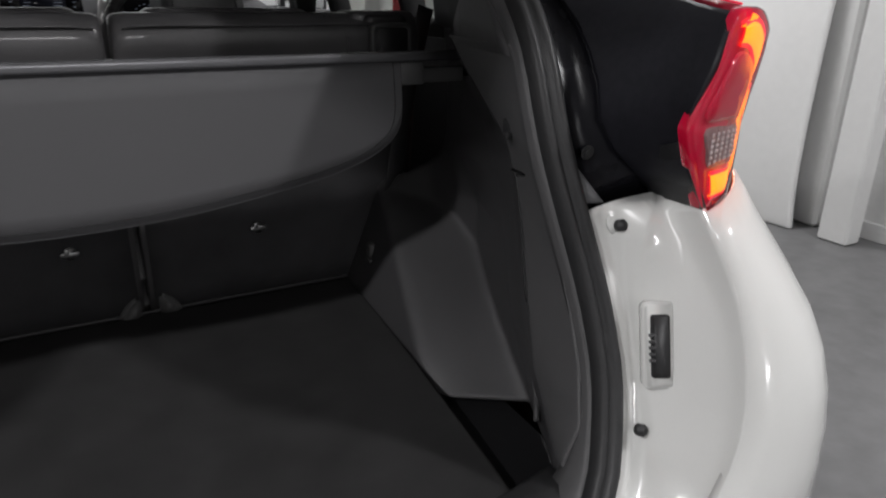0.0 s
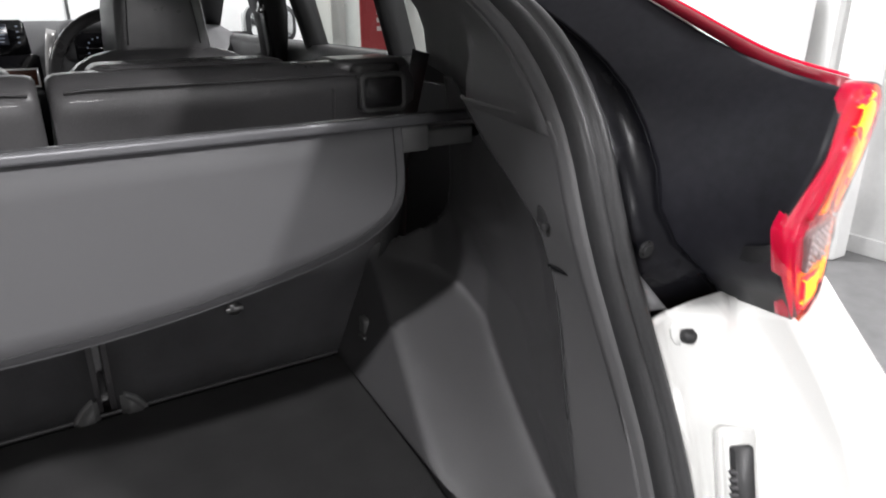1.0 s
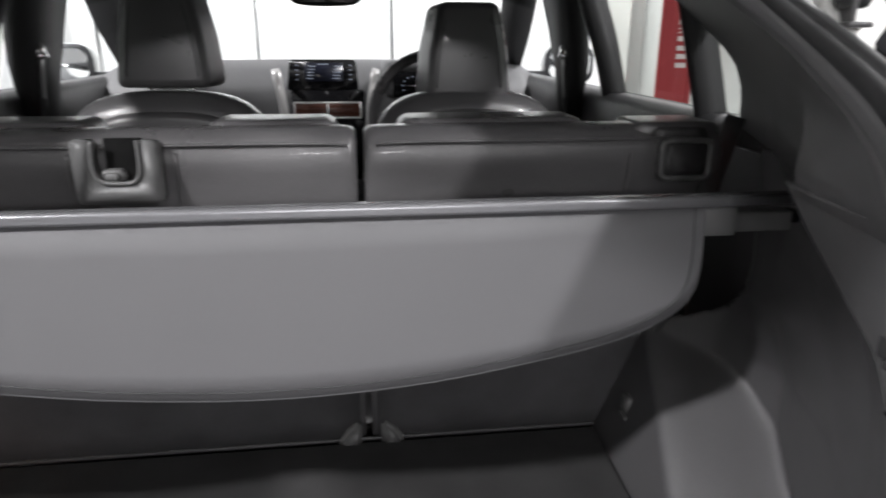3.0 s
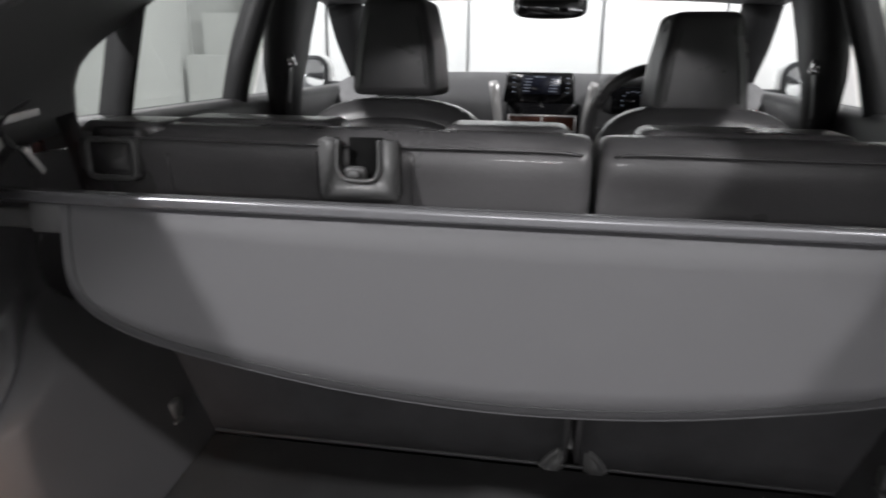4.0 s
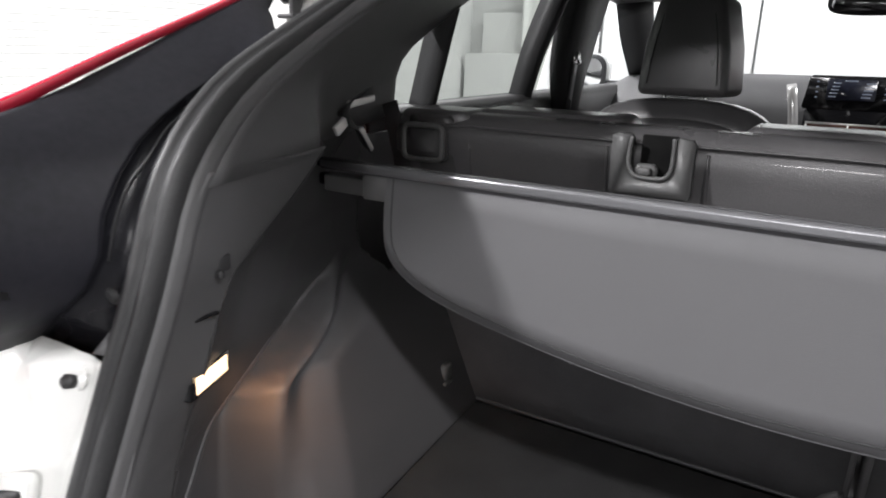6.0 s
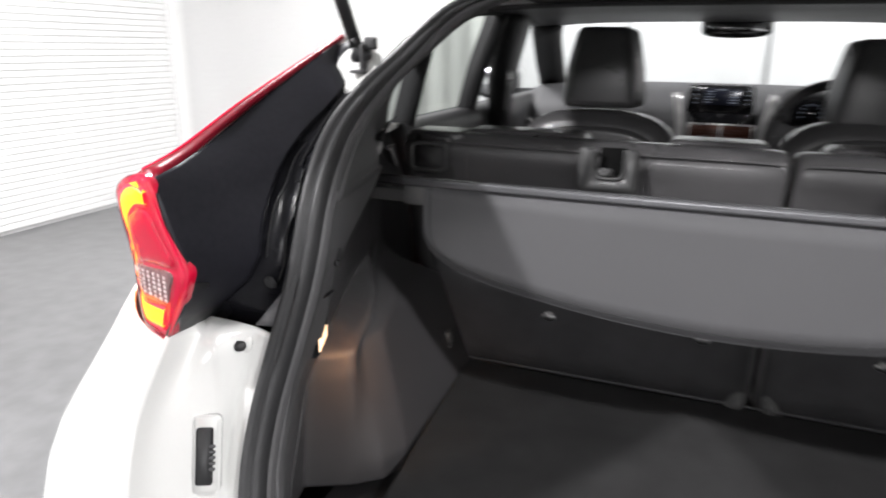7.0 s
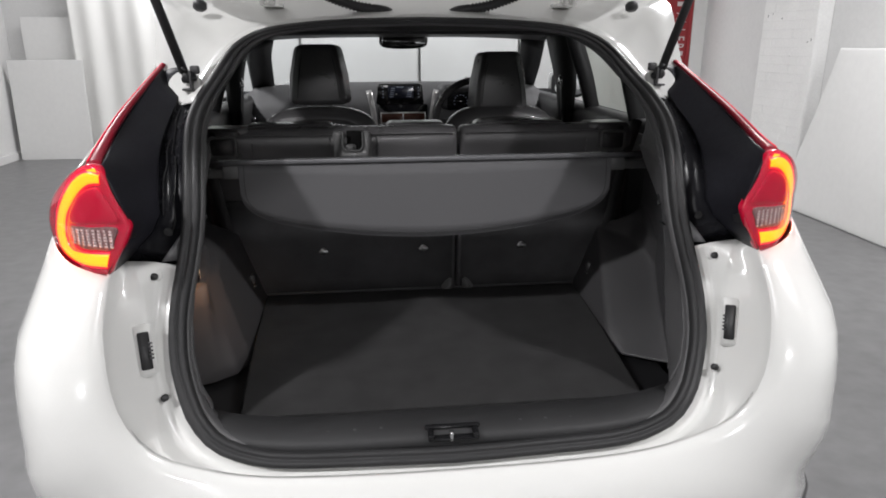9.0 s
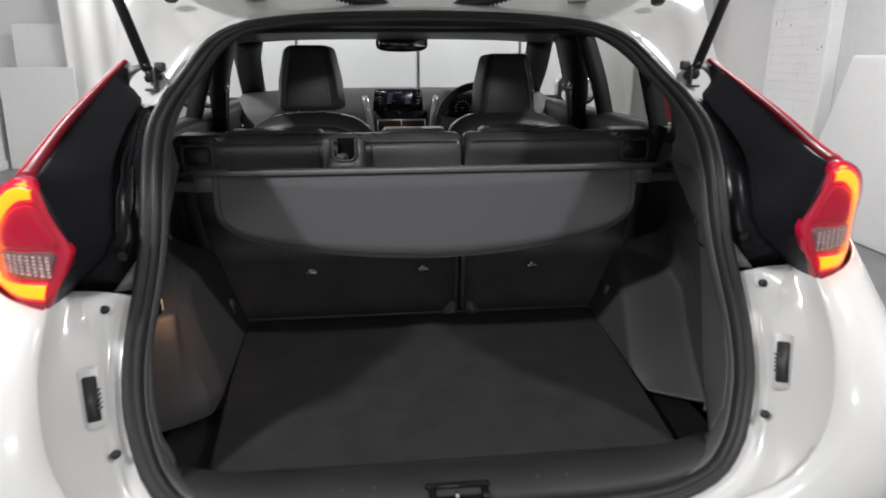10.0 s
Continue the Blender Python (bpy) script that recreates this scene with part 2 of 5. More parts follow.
def pad(outline, y0, y1, soft, dome=0.006):
    """A cushion: an outline in x, z between y0 (rear) and y1, with round rims of width soft."""
    cx, cz = sum(p[0] for p in outline) / len(outline), sum(p[1] for p in outline) / len(outline)
    ext = min(max(p[0] for p in outline) - cx, max(p[1] for p in outline) - cz)
    r = soft / ext
    d = min(soft, (y1 - y0) / 2)
    half_rows = [(0.01, y0 - dome), (0.35, y0 - dome * 0.8), (0.65, y0 - dome * 0.3)] + [(1 - r + r * math.sin(a), y0 + d - d * math.cos(a)) for a in [radians(90 * i / 6) for i in range(7)]]
    rows = half_rows + [(k, y0 + y1 - y) for k, y in half_rows[::-1]]
    bm = grid([[Vector((cx + (x - cx) * k, y, cz + (z - cz) * k)) for x, z in outline] for k, y in rows], close_v=True)
    bmesh.ops.recalc_face_normals(bm, faces=bm.faces)
    return bm


# ---- the room ----
LEFT, RIGHT, FRONT, BACK, TOP = -4.8, 3.85, 8.5, -11.0, 3.6
tagged(part("floor", box(((LEFT + RIGHT) / 2, (FRONT + BACK) / 2, -0.1), (RIGHT - LEFT + 0.6, FRONT - BACK + 0.6, 0.2)), CONCRETE, smooth=False), "grey painted concrete showroom floor, slightly worn", "floor", kind="structure")
for name, c, s in (("wall_left", (LEFT - 0.1, (FRONT + BACK) / 2, TOP / 2), (0.2, FRONT - BACK, TOP)), ("wall_right", (RIGHT + 0.1, (FRONT + BACK) / 2, TOP / 2), (0.2, FRONT - BACK, TOP)),
                   ("wall_front", ((LEFT + RIGHT) / 2, FRONT + 0.1, TOP / 2), (RIGHT - LEFT + 0.4, 0.2, TOP)), ("wall_back", ((LEFT + RIGHT) / 2, BACK - 0.1, TOP / 2), (RIGHT - LEFT + 0.4, 0.2, TOP))):
    tagged(part(name, box(c, s), PLASTER, smooth=False), "white painted plaster wall of the workshop", "wall", kind="structure")
tagged(part("ceiling", box(((LEFT + RIGHT) / 2, (FRONT + BACK) / 2, TOP + 0.1), (RIGHT - LEFT + 0.4, FRONT - BACK + 0.4, 0.2)), PLASTER, smooth=False), "white painted ceiling", "ceiling", kind="structure")

# ---- the car ----
car = empty("car", "white compact coupe SUV with its tailgate open and tail lamps lit", "car")

PROFILE = [(0.55, -0.075), (0.62, -0.055), (0.68, -0.03), (0.74, 0.0), (0.80, 0.028), (0.86, 0.053), (0.92, 0.078), (0.975, 0.098), (1.05, 0.118), (1.14, 0.148), (1.19, 0.165), (1.23, 0.195), (1.26, 0.225), (1.29, 0.27), (1.326, 0.333), (1.36, 0.385), (1.43, 0.49), (1.5, 0.60), (1.6, 0.76)]
HALF = [(0, 0.658), (0.18, 0.662), (0.33, 0.668), (0.405, 0.683), (0.462, 0.708), (0.502, 0.752), (0.523, 0.803), (0.536, 0.86), (0.538, 0.92), (0.533, 0.97), (0.517, 1.045), (0.508, 1.10), (0.504, 1.15), (0.504, 1.20),
        (0.508, 1.25), (0.512, 1.29), (0.506, 1.33), (0.488, 1.368), (0.457, 1.43), (0.415, 1.464), (0.35, 1.483), (0.21, 1.497), (0, 1.503)]


def lip(z):
    return lerp_table(PROFILE, z)


half = spline([(x, lip(z), z) for x, z in HALF], 61)
loop = half + [mirror(p) for p in half[-2:0:-1]]
N = len(loop)
CENTRE = Vector((0, 0.3, 1.08))


def inward(i):
    """Inward in the plane of the opening, and forward into the car, at loop point i."""
    t = (loop[(i + 1) % N] - loop[(i - 1) % N]).normalized()
    z = loop[i].z
    slope = Vector((0, lip(z + 0.06) - lip(z - 0.06), 0.12)).normalized()
    f = Vector((1, 0, 0)).cross(slope)
    if f.y < 0:
        f = -f
    n = f.cross(t)
    if n.dot(CENTRE - loop[i]) < 0:
        n = -n
    k = max(0.0, min(1.0, (z - 1.20) / 0.2))
    f = f.lerp(Vector((0, 1, 0.05)), k)
    return n.normalized(), f.normalized()


dirs = [inward(i) for i in range(N)]


def along(profile):
    """The skin of a profile of (inward, forward) pairs round the opening."""
    return [[loop[i] + dirs[i][0] * a + dirs[i][1] * b for a, b in profile] for i in range(N)]


seal_shape = [(0.0, 0.006), (0.001, -0.004), (0.005, -0.011), (0.011, -0.013), (0.016, -0.010), (0.018, -0.004), (0.021, -0.007), (0.026, -0.008), (0.030, -0.004), (0.032, 0.004), (0.032, 0.02), (0.0, 0.02)]
bm = grid(along(seal_shape), close_u=True, close_v=True)
bmesh.ops.recalc_face_normals(bm, faces=bm.faces)
part("weatherstrip", bm, RUBBER, car, "black rubber tailgate weatherstrip with two ridges")

# inner trim round the opening: pillars, header and sill
rows = []
for i in range(N):
    p, (n, f) = loop[i], dirs[i]
    low = max(0.0, min(1.0, (0.80 - p.z) / 0.1))
    high = max(0.0, min(1.0, (p.z - 1.35) / 0.1))
    side = 1 - low - high
    prof = [(0.028, 0.012), (0.0325, 0.012), (0.0335 + 0.004 * (1 - side), 0.016), (0.034 + 0.007 * (1 - side), 0.022 + 0.028 * (1 - side)), (0.035 + 0.009 * (1 - side), 0.028 + 0.05 * (1 - side))]
    q = [p + n * a + f * b for a, b in prof]
    rows.append(q)
bm = grid(rows, close_u=True)
bmesh.ops.recalc_face_normals(bm, faces=bm.faces)
thick(part("opening_trim", bm, PILLAR_TRIM, car, "dark grey plastic trim round the tailgate opening"), 0.004, 0)

# bodywork round the opening, built for +x and mirrored
i_w = next(i for i, p in enumerate(half) if p.z > 1.012)
i_b = next(i for i, p in enumerate(half) if p.z > 1.315)
EDGE = [(0, -0.072, 0.660), (0.2, -0.072, 0.663), (0.36, -0.073, 0.674), (0.465, -0.074, 0.700), (0.542, -0.076, 0.738), (0.587, -0.072, 0.80), (0.606, -0.062, 0.861), (0.615, -0.042, 0.92), (0.620, -0.024, 0.955), (0.619, 0.004, 1.0), (0.617, 0.036, 1.042)]
MID = [(0, -0.150, 0.60), (0.3, -0.150, 0.60), (0.60, -0.165, 0.60), (0.760, -0.175, 0.62), (0.818, -0.190, 0.67), (0.836, -0.215, 0.74), (0.837, -0.205, 0.85), (0.838, -0.175, 0.91), (0.842, -0.135, 0.95), (0.815, -0.045, 1.01), (0.79, 0.05, 1.085)]
OUTER = [(0, -0.11, 0.43), (0.4, -0.10, 0.43), (0.79, 0.02, 0.45), (0.90, 0.30, 0.50), (0.918, 0.50, 0.57), (0.918, 0.50, 0.64), (0.91, 0.50, 0.74), (0.90, 0.50, 0.84), (0.875, 0.50, 0.92), (0.85, 0.50, 1.0), (0.80, 0.48, 1.12)]
edge, mid, outer = [spline(c, i_w + 1) for c in (EDGE, MID, OUTER)]


def both(rows, name, mat, label, parent=car, t=0.004):
    """A skin on the right of the car and its mirror on the left."""
    for s in (1, -1):
        bm = grid([[Vector((p.x * s, p.y, p.z)) for p in r] for r in rows], flip=s < 0)
        bmesh.ops.recalc_face_normals(bm, faces=bm.faces)
        thick(part(name, bm, mat, parent, label), t, 0)


def whole(rows, name, mat, label, t=0.004):
    """One skin across the car: rows from the middle to +x, and their mirror."""
    bm = grid([[mirror(p) for p in r] for r in rows[:0:-1]] + rows)
    bmesh.ops.remove_doubles(bm, verts=bm.verts, dist=0.0002)
    bmesh.ops.recalc_face_normals(bm, faces=bm.faces)
    return thick(part(name, bm, mat, car, label), t, 0)


FLANGE_WIDTH = [(0.66, 0.05), (0.72, 0.055), (0.78, 0.035), (0.83, 0.017), (0.89, 0.012), (0.94, 0.018), (0.98, 0.034), (1.02, 0.052), (1.06, 0.06)]
rows = []
for i in range(i_w + 1):
    p, (n, f) = half[i], dirs[i]
    e = edge[i]
    a = p - n * 0.018 + f * 0.004
    b = p - n * 0.026 + f * 0.006
    r = [p + n * 0.01 + f * 0.01, p + f * 0.006, a, b]
    span = (e - b).length
    side = max(0.0, min(1.0, (p.z - 0.70) / 0.06))
    kf = min(0.75, lerp_table(FLANGE_WIDTH, p.z) / span)
    deep = lerp_table([(0.88, 0.008), (0.95, 0.018), (1.04, 0.045)], p.z) * side
    for k, d in ((0.5 * kf, 0.0), (kf - 0.03, 0.0), (kf, 0.02), (kf + 0.035, 0.10), (kf + 0.08, 0.22), (kf + 0.14, 0.35)):
        r.append(b.lerp(e, k) + f * deep * d)
    k0 = kf + 0.14
    for k, d in ((0.3, 0.65), (0.6, 0.95), (0.80, 1.0), (0.92, 0.7), (0.975, 0.25)):
        r.append(b.lerp(e, k0 + (1 - k0) * k) + f * (deep * d + (1 - side) * 0.008 * math.sin(math.pi * k)))
    r += [e]
    rows.append(r)
A, e2, p = Vector((0.612, 0.105, 1.047)), Vector((0.616, 0.040, 1.045)), half[i_w]
b = p - dirs[i_w][0] * 0.026 + dirs[i_w][1] * 0.006 + Vector((0, -0.002, 0.010))
n = len(rows[0]) - 4
rows.append([q + Vector((0, -0.001, 0.009)) for q in rows[-1][:4]] + [b.lerp(A, 2 * j / n) if 2 * j <= n else A.lerp(e2, 2 * j / n - 1) for j in range(1, n + 1)])
whole(rows, "tailgate_gutter", WHITE_PAINT, "white painted body gutter beside the tailgate opening")
rows = []
for e, m, o in zip(edge, mid, outer):
    rows.append([e + Vector((0, 0.01, 0)), e] + [e * (1 - k) ** 2 + m * 2 * k * (1 - k) + o * k * k for k in [j / 18 for j in range(1, 19)]])
whole(rows, "rear_quarter", WHITE_PAINT, "glossy white rear bumper and quarter panel")
low = [o for o in outer if o.z < 0.62]
rows = [[o, o + Vector((0.003, -0.004, -0.004)), Vector((o.x + 0.003, o.y + 0.004, o.z - 0.06)), Vector((o.x * 0.97, o.y + 0.04, min(o.z - 0.15, 0.2)))] for o in low]
both(rows, "bumper_cladding", TRIM, "matt black lower bumper cladding")

FOLD = [(0.611, 0.105, 1.045), (0.580, 0.118, 1.080), (0.550, 0.134, 1.114), (0.547, 0.145, 1.165), (0.550, 0.188, 1.224), (0.553, 0.258, 1.268), (0.553, 0.330, 1.300), (0.548, 0.385, 1.338)]
SPEAR = [(0.615, 0.040, 1.045), (0.566, 0.034, 1.134), (0.592, 0.014, 1.235), (0.606, 0.09, 1.250), (0.617, 0.17, 1.274), (0.607, 0.30, 1.332), (0.590, 0.425, 1.387)]
k = i_b - i_w + 1
fold, spear = spline(FOLD, k), spline(SPEAR, k)
rows = []
for j in range(k):
    p, (n, f) = half[i_w + j], dirs[i_w + j]
    a = p - n * 0.02 + f * 0.022
    c = fold[j] + f * 0.010
    rows.append([p + n * 0.008 + f * 0.012, p + f * 0.008, p - n * 0.006 + f * 0.022, c - n * 0.0, c.lerp(fold[j], 0.92), fold[j], fold[j].lerp(spear[j], 0.03), fold[j].lerp(spear[j], 0.12), fold[j].lerp(spear[j], 0.5), fold[j].lerp(spear[j], 0.95), spear[j]])
both([r[5:] for r in rows], "pillar_panel", BLACK_PAINT, "satin black inner pillar panel behind the tail lamp")
both([r[:6] for r in rows], "pillar_flange", FLANGE, "black sprayed metal flange beside the seal")
for s in (1, -1):
    part("fold_edge", sweep([Vector((q.x * s, q.y - 0.001, q.z)) for q in fold], ring(0.0014, 6), up=(0, 1, 0)), FLANGE, car)
    rnd = random.Random(4)
    for off, j0, j1 in ((0.35, 2, 7), (0.7, 3, 8), (0.55, 7, 11)) if s < 0 else ():
        line = []
        for j in range(j0, min(j1, k - 1) + 1):
            q = rows[j][2].lerp(rows[j][4], off + rnd.uniform(-0.10, 0.10))
            line.append((q.x * s, q.y - 0.002, q.z))
        part("sealant_bead", sweep(spline(line, 40), ring(0.0013, 6), up=(0, 1, 0)), MOULDING, car, "wavy bead of black sealant")
    # black collar round the pod, up to the tip of the lamp strip
    pc, pn = Vector((0.5345, 0.388, 1.348)), Vector((0.10, -0.90, 0.42)).normalized()
    pc, pn = Vector((pc.x * s, pc.y, pc.z)), Vector((pn.x * s, pn.y, pn.z))
    pu = (Vector((s, 0, 0)) - pn * pn.x * s).normalized()
    pv = pn.cross(pu) * (1 if pn.cross(pu).z > 0 else -1)
    crow = []
    for a in range(-50, 101, 6):
        d = pu * math.cos(radians(a)) + pv * math.sin(radians(a))
        wide = 0.034 if a < 45 else 0.034 - 0.028 * (a - 45) / 55
        crow.append([pc + pn * h + d * r for r, h in ((0.0375, -0.036), (0.0375, 0.0035), (0.0395, 0.004), (0.034 + wide, -0.010), (0.034 + wide, -0.03))])
    bm = grid(crow)
    bmesh.ops.recalc_face_normals(bm, faces=bm.faces)
    part("panel_collar", bm, BLACK_PAINT, car, "black rim of the panel round the strut pad")
    # recess wall between gutter, panel and lamp, in a dull near-black
    recess = [[(0.612, 0.104, 1.048), (0.616, 0.070, 1.047), (0.618, 0.040, 1.047)], [(0.594, 0.088, 1.075), (0.596, 0.060, 1.078), (0.598, 0.037, 1.080)], [(0.570, 0.068, 1.112), (0.570, 0.050, 1.118), (0.570, 0.036, 1.126)]]
    bm = grid([[Vector((s * (x - 0.003), y - 0.003, z)) for x, y, z in r] for r in recess], flip=s < 0)
    bmesh.ops.recalc_face_normals(bm, faces=bm.faces)
    thick(part("lamp_recess", bm, RECESS_BLACK, car, "dull dark recess wall beside the lamp"), 0.002, 0)
    # white strut pod with its ledge
    pod = part("strut_pod", disc(pc - pn * 0.014, pn, 0.037, 0.044, 48, 0.002), PAD_WHITE, car, "round white pad under the strut mount", smooth=False)
    part("pod_ledge", box((0.524 * s, 0.392, 1.330), (0.034, 0.02, 0.012), 0.003), WHITE_PAINT, pod)
    part("pod_clip", join(box((0.530 * s, 0.375, 1.316), (0.018, 0.012, 0.007), 0.002), disc((0.536 * s, 0.372, 1.317), (0, -1, 0.6), 0.005, 0.01, 10)), MOULDING, pod, "small black clip")
for s in (1, -1):
    # grey triangle above the white gutter, next to the seal
    patch_corners = [Vector((x * s, y, z)) for x, y, z in ((0.514, 0.126, 1.040), (0.547, 0.118, 1.040), (0.510, 0.138, 1.090))]
    bm = bmesh.new()
    bm.faces.new([bm.verts.new(v) for v in patch_corners])
    bmesh.ops.subdivide_edges(bm, edges=bm.edges[:], cuts=3, use_grid_fill=True)
    thick(part("grey_patch", bm, GREY_PAINT, car, "dull grey triangular patch on the flange"), 0.001, 0)
    part("rubber_plug", disc((0.533 * s, 0.136, 1.094), (0.1 * s, -1, -0.25), 0.0085, 0.006, bevel=0.002), RUBBER, car, "round black plug", smooth=False)

ROOF_EDGE = [(0.602, 0.425, 1.388), (0.617, 0.50, 1.45), (0.637, 0.60, 1.53), (0.62, 0.70, 1.565), (0.52, 0.75, 1.572), (0.3, 0.765, 1.573), (0, 0.77, 1.575)]
k = len(half) - i_b
rim = spline(ROOF_EDGE, k)
rows = []
for j in range(k):
    p, (n, f) = half[i_b + j], dirs[i_b + j]
    a = p - n * 0.015 + f * 0.012
    b = p - n * 0.035 + f * 0.035
    rows.append([p + n * 0.008 + f * 0.012, p + f * 0.006, a, b, b.lerp(rim[j], 0.5) + f * 0.004, rim[j]])
whole(rows[::-1], "roof_gutter", WHITE_PAINT, "white painted body gutter at the roof's rear edge")

# outer roof, sides, bonnet: the closed shell of the car
rows = []
for y, z, w in ((0.77, 1.575, 0.63), (1.1, 1.615, 0.64), (1.5, 1.62, 0.64), (1.87, 1.575, 0.62)):
    rows.append([Vector((w * math.sin(a), y, z - 0.05 * (1 - math.cos(a)))) for a in [radians(-80 + 160 * i / 16) for i in range(17)]])
bm = grid(rows)
bmesh.ops.recalc_face_normals(bm, faces=bm.faces)
thick(part("roof", bm, WHITE_PAINT, car, "white painted roof panel"), 0.01)
SIDE = [(0.30, 0.915), (0.48, 0.92), (0.66, 0.915), (0.82, 0.902), (0.95, 0.865), (1.05, 0.82), (1.12, 0.785), (1.20, 0.735)]
rows = [[Vector((x * k + 0.0, y, z)) for z, x in SIDE] for y, k in ((0.50, 1.0), (1.2, 0.97), (2.0, 0.95), (3.0, 0.95), (3.7, 0.93), (4.1, 0.82))]
rows[0] = [Vector((o[1], 0.498, o[0])) for o in SIDE]
both(rows, "body_side", WHITE_PAINT, "white painted body side", t=0.006)
rows = []
for y, z, w in ((2.62, 1.12, 0.70), (3.2, 1.06, 0.74), (3.9, 0.92, 0.72), (4.15, 0.75, 0.70), (4.2, 0.35, 0.70)):
    rows.append([Vector((w * x / 8, y - 0.12 * (x / 8) ** 2, z - 0.06 * (x / 8) ** 4)) for x in range(-8, 9)])
bm = grid(rows)
bmesh.ops.recalc_face_normals(bm, faces=bm.faces)
thick(part("bonnet", bm, WHITE_PAINT, car, "white painted bonnet and nose"), 0.01)
for s in (1, -1):
    # quarter glass pillar outside, from lamp to roof
    rows = [[Vector((x * s, y, z)) for x, y, z in r] for r in (
        [(0.735, 0.14, 1.15), (0.79, 0.42, 1.12), (0.735, 0.76, 1.19)], [(0.70, 0.14, 1.20), (0.73, 0.40, 1.20), (0.72, 0.76, 1.21)],
        [(0.64, 0.20, 1.285), (0.67, 0.42, 1.31), (0.675, 0.77, 1.31)], [(0.612, 0.44, 1.39), (0.62, 0.60, 1.42), (0.62, 0.93, 1.44)], [(0.605, 0.58, 1.47), (0.57, 0.75, 1.53), (0.57, 1.05, 1.53)])]
    bm = grid(rows, flip=s < 0)
    bmesh.ops.recalc_face_normals(bm, faces=bm.faces)
    thick(part("upper_quarter", bm, WHITE_PAINT, car, "white painted upper quarter panel"), 0.006)
    for y in (0.75, 3.42):
        wheel = part("wheel", disc((0.785 * s, y, 0.345), (1, 0, 0), 0.345, 0.225, 40, 0.03), RUBBER, car, "black road tyre with alloy rim")
        part("rim", disc((0.885 * s, y, 0.345), (1, 0, 0), 0.235, 0.05, 32, 0.008), SILVER, wheel)
part("underbody", box((0, 2.0, 0.32), (1.5, 3.6, 0.2), 0.05), TRIM, car)

# ---- tail lamps ----
def lens_y(x, z):
    return 0.029 + 0.28 * max(0.0, x - 0.565) + 3.0 * max(0.0, x - 0.64) ** 1.5 - 0.22 * max(0.0, z - 1.14)


def tail_lamp(s):
    def P(x, z, off=0.0):
        out = max(0.0, x - 0.64) ** 1.5
        return Vector(((x + 0.56 * out) * s, lens_y(x, z) - off, z - 0.42 * out))

    outline = spline([(0.594, 0, 1.244), (0.589, 0, 1.235), (0.576, 0, 1.185), (0.563, 0, 1.140), (0.562, 0, 1.131), (0.574, 0, 1.105), (0.595, 0, 1.071), (0.610, 0, 1.047), (0.617, 0, 1.042), (0.645, 0, 1.043), (0.685, 0, 1.046), (0.708, 0, 1.053), (0.729, 0, 1.076), (0.739, 0, 1.112), (0.737, 0, 1.140), (0.708, 0, 1.180), (0.675, 0, 1.208), (0.645, 0, 1.231), (0.616, 0, 1.246)], 110, True)
    c = Vector((0.662, 0, 1.13))
    rows = []
    for kk, off in ((1.0, -0.012), (1.0, -0.004), (0.985, 0.002), (0.93, 0.006), (0.75, 0.009), (0.5, 0.010), (0.25, 0.010), (0.02, 0.010)):
        rows.append([P(c.x + (q.x - c.x) * kk, c.z + (q.z - c.z) * kk, off) for q in outline])
    bm = grid(rows, close_v=True)
    bmesh.ops.recalc_face_normals(bm, faces=bm.faces)
    lamp = part("tail_lamp", bm, RED_LENS, car, "lit red and amber tail lamp cluster")

    rows = []
    for kk, off in ((1.003, -0.010), (1.003, 0.006), (0.985, 0.011), (0.93, 0.0135), (0.75, 0.0155), (0.5, 0.0165), (0.25, 0.017), (0.02, 0.017)):
        rows.append([P(c.x + (q.x - c.x) * kk, c.z + (q.z - c.z) * kk, off) for q in outline])
    bm = grid(rows, close_v=True)
    bmesh.ops.recalc_face_normals(bm, faces=bm.faces)
    part("lamp_cover", bm, LAMP_COVER, lamp, "clear outer cover of the lamp").visible_shadow = False

    def patch(name, pts, mat, off, label):
        o = spline([(x, 0, z) for x, z in pts], 40, True)
        cx, cz = sum(q.x for q in o) / 40, sum(q.z for q in o) / 40
        rr = []
        for kk, of in ((1.0, off - 0.006), (1.0, off - 0.001), (0.94, off), (0.6, off), (0.3, off), (0.02, off)):
            rr.append([P(cx + (q.x - cx) * kk, cz + (q.z - cz) * kk, of) for q in o])
        b = grid(rr, close_v=True)
        bmesh.ops.recalc_face_normals(b, faces=b.faces)
        return part(name, b, mat, lamp, label)

    patch("reverse_lens", [(0.584, 1.134), (0.632, 1.133), (0.674, 1.132), (0.678, 1.124), (0.672, 1.104), (0.654, 1.093), (0.622, 1.092), (0.600, 1.093), (0.591, 1.111)], CLEAR_LENS, 0.0115, "ribbed clear reversing lens")
    rnd = random.Random(11)
    for a in range(8):
        x = 0.597 + 0.0105 * a
        z1, z0 = 1.130, 1.096 + 0.0006 * a
        b = bmesh.new()
        for q in range(6):
            za = z0 + (z1 - z0) * q / 6
            zb = za + (z1 - z0) * 0.13
            h = 0.001 + 0.0015 * rnd.random()
            w = 0.0022 + 0.0016 * rnd.random()
            v = [b.verts.new(P(x + dx, z, o)) for dx, z, o in ((-w, za, 0.012), (w, za, 0.012), (w, zb, 0.012), (-w, zb, 0.012), (0, (za + zb) / 2, 0.012 + h))]
            for e0, e1 in ((0, 1), (1, 2), (2, 3), (3, 0)):
                b.faces.new((v[e0], v[e1], v[4]))
        bmesh.ops.recalc_face_normals(b, faces=b.faces)
        part("lens_rib", b, LENS_RIB, lamp, smooth=False)
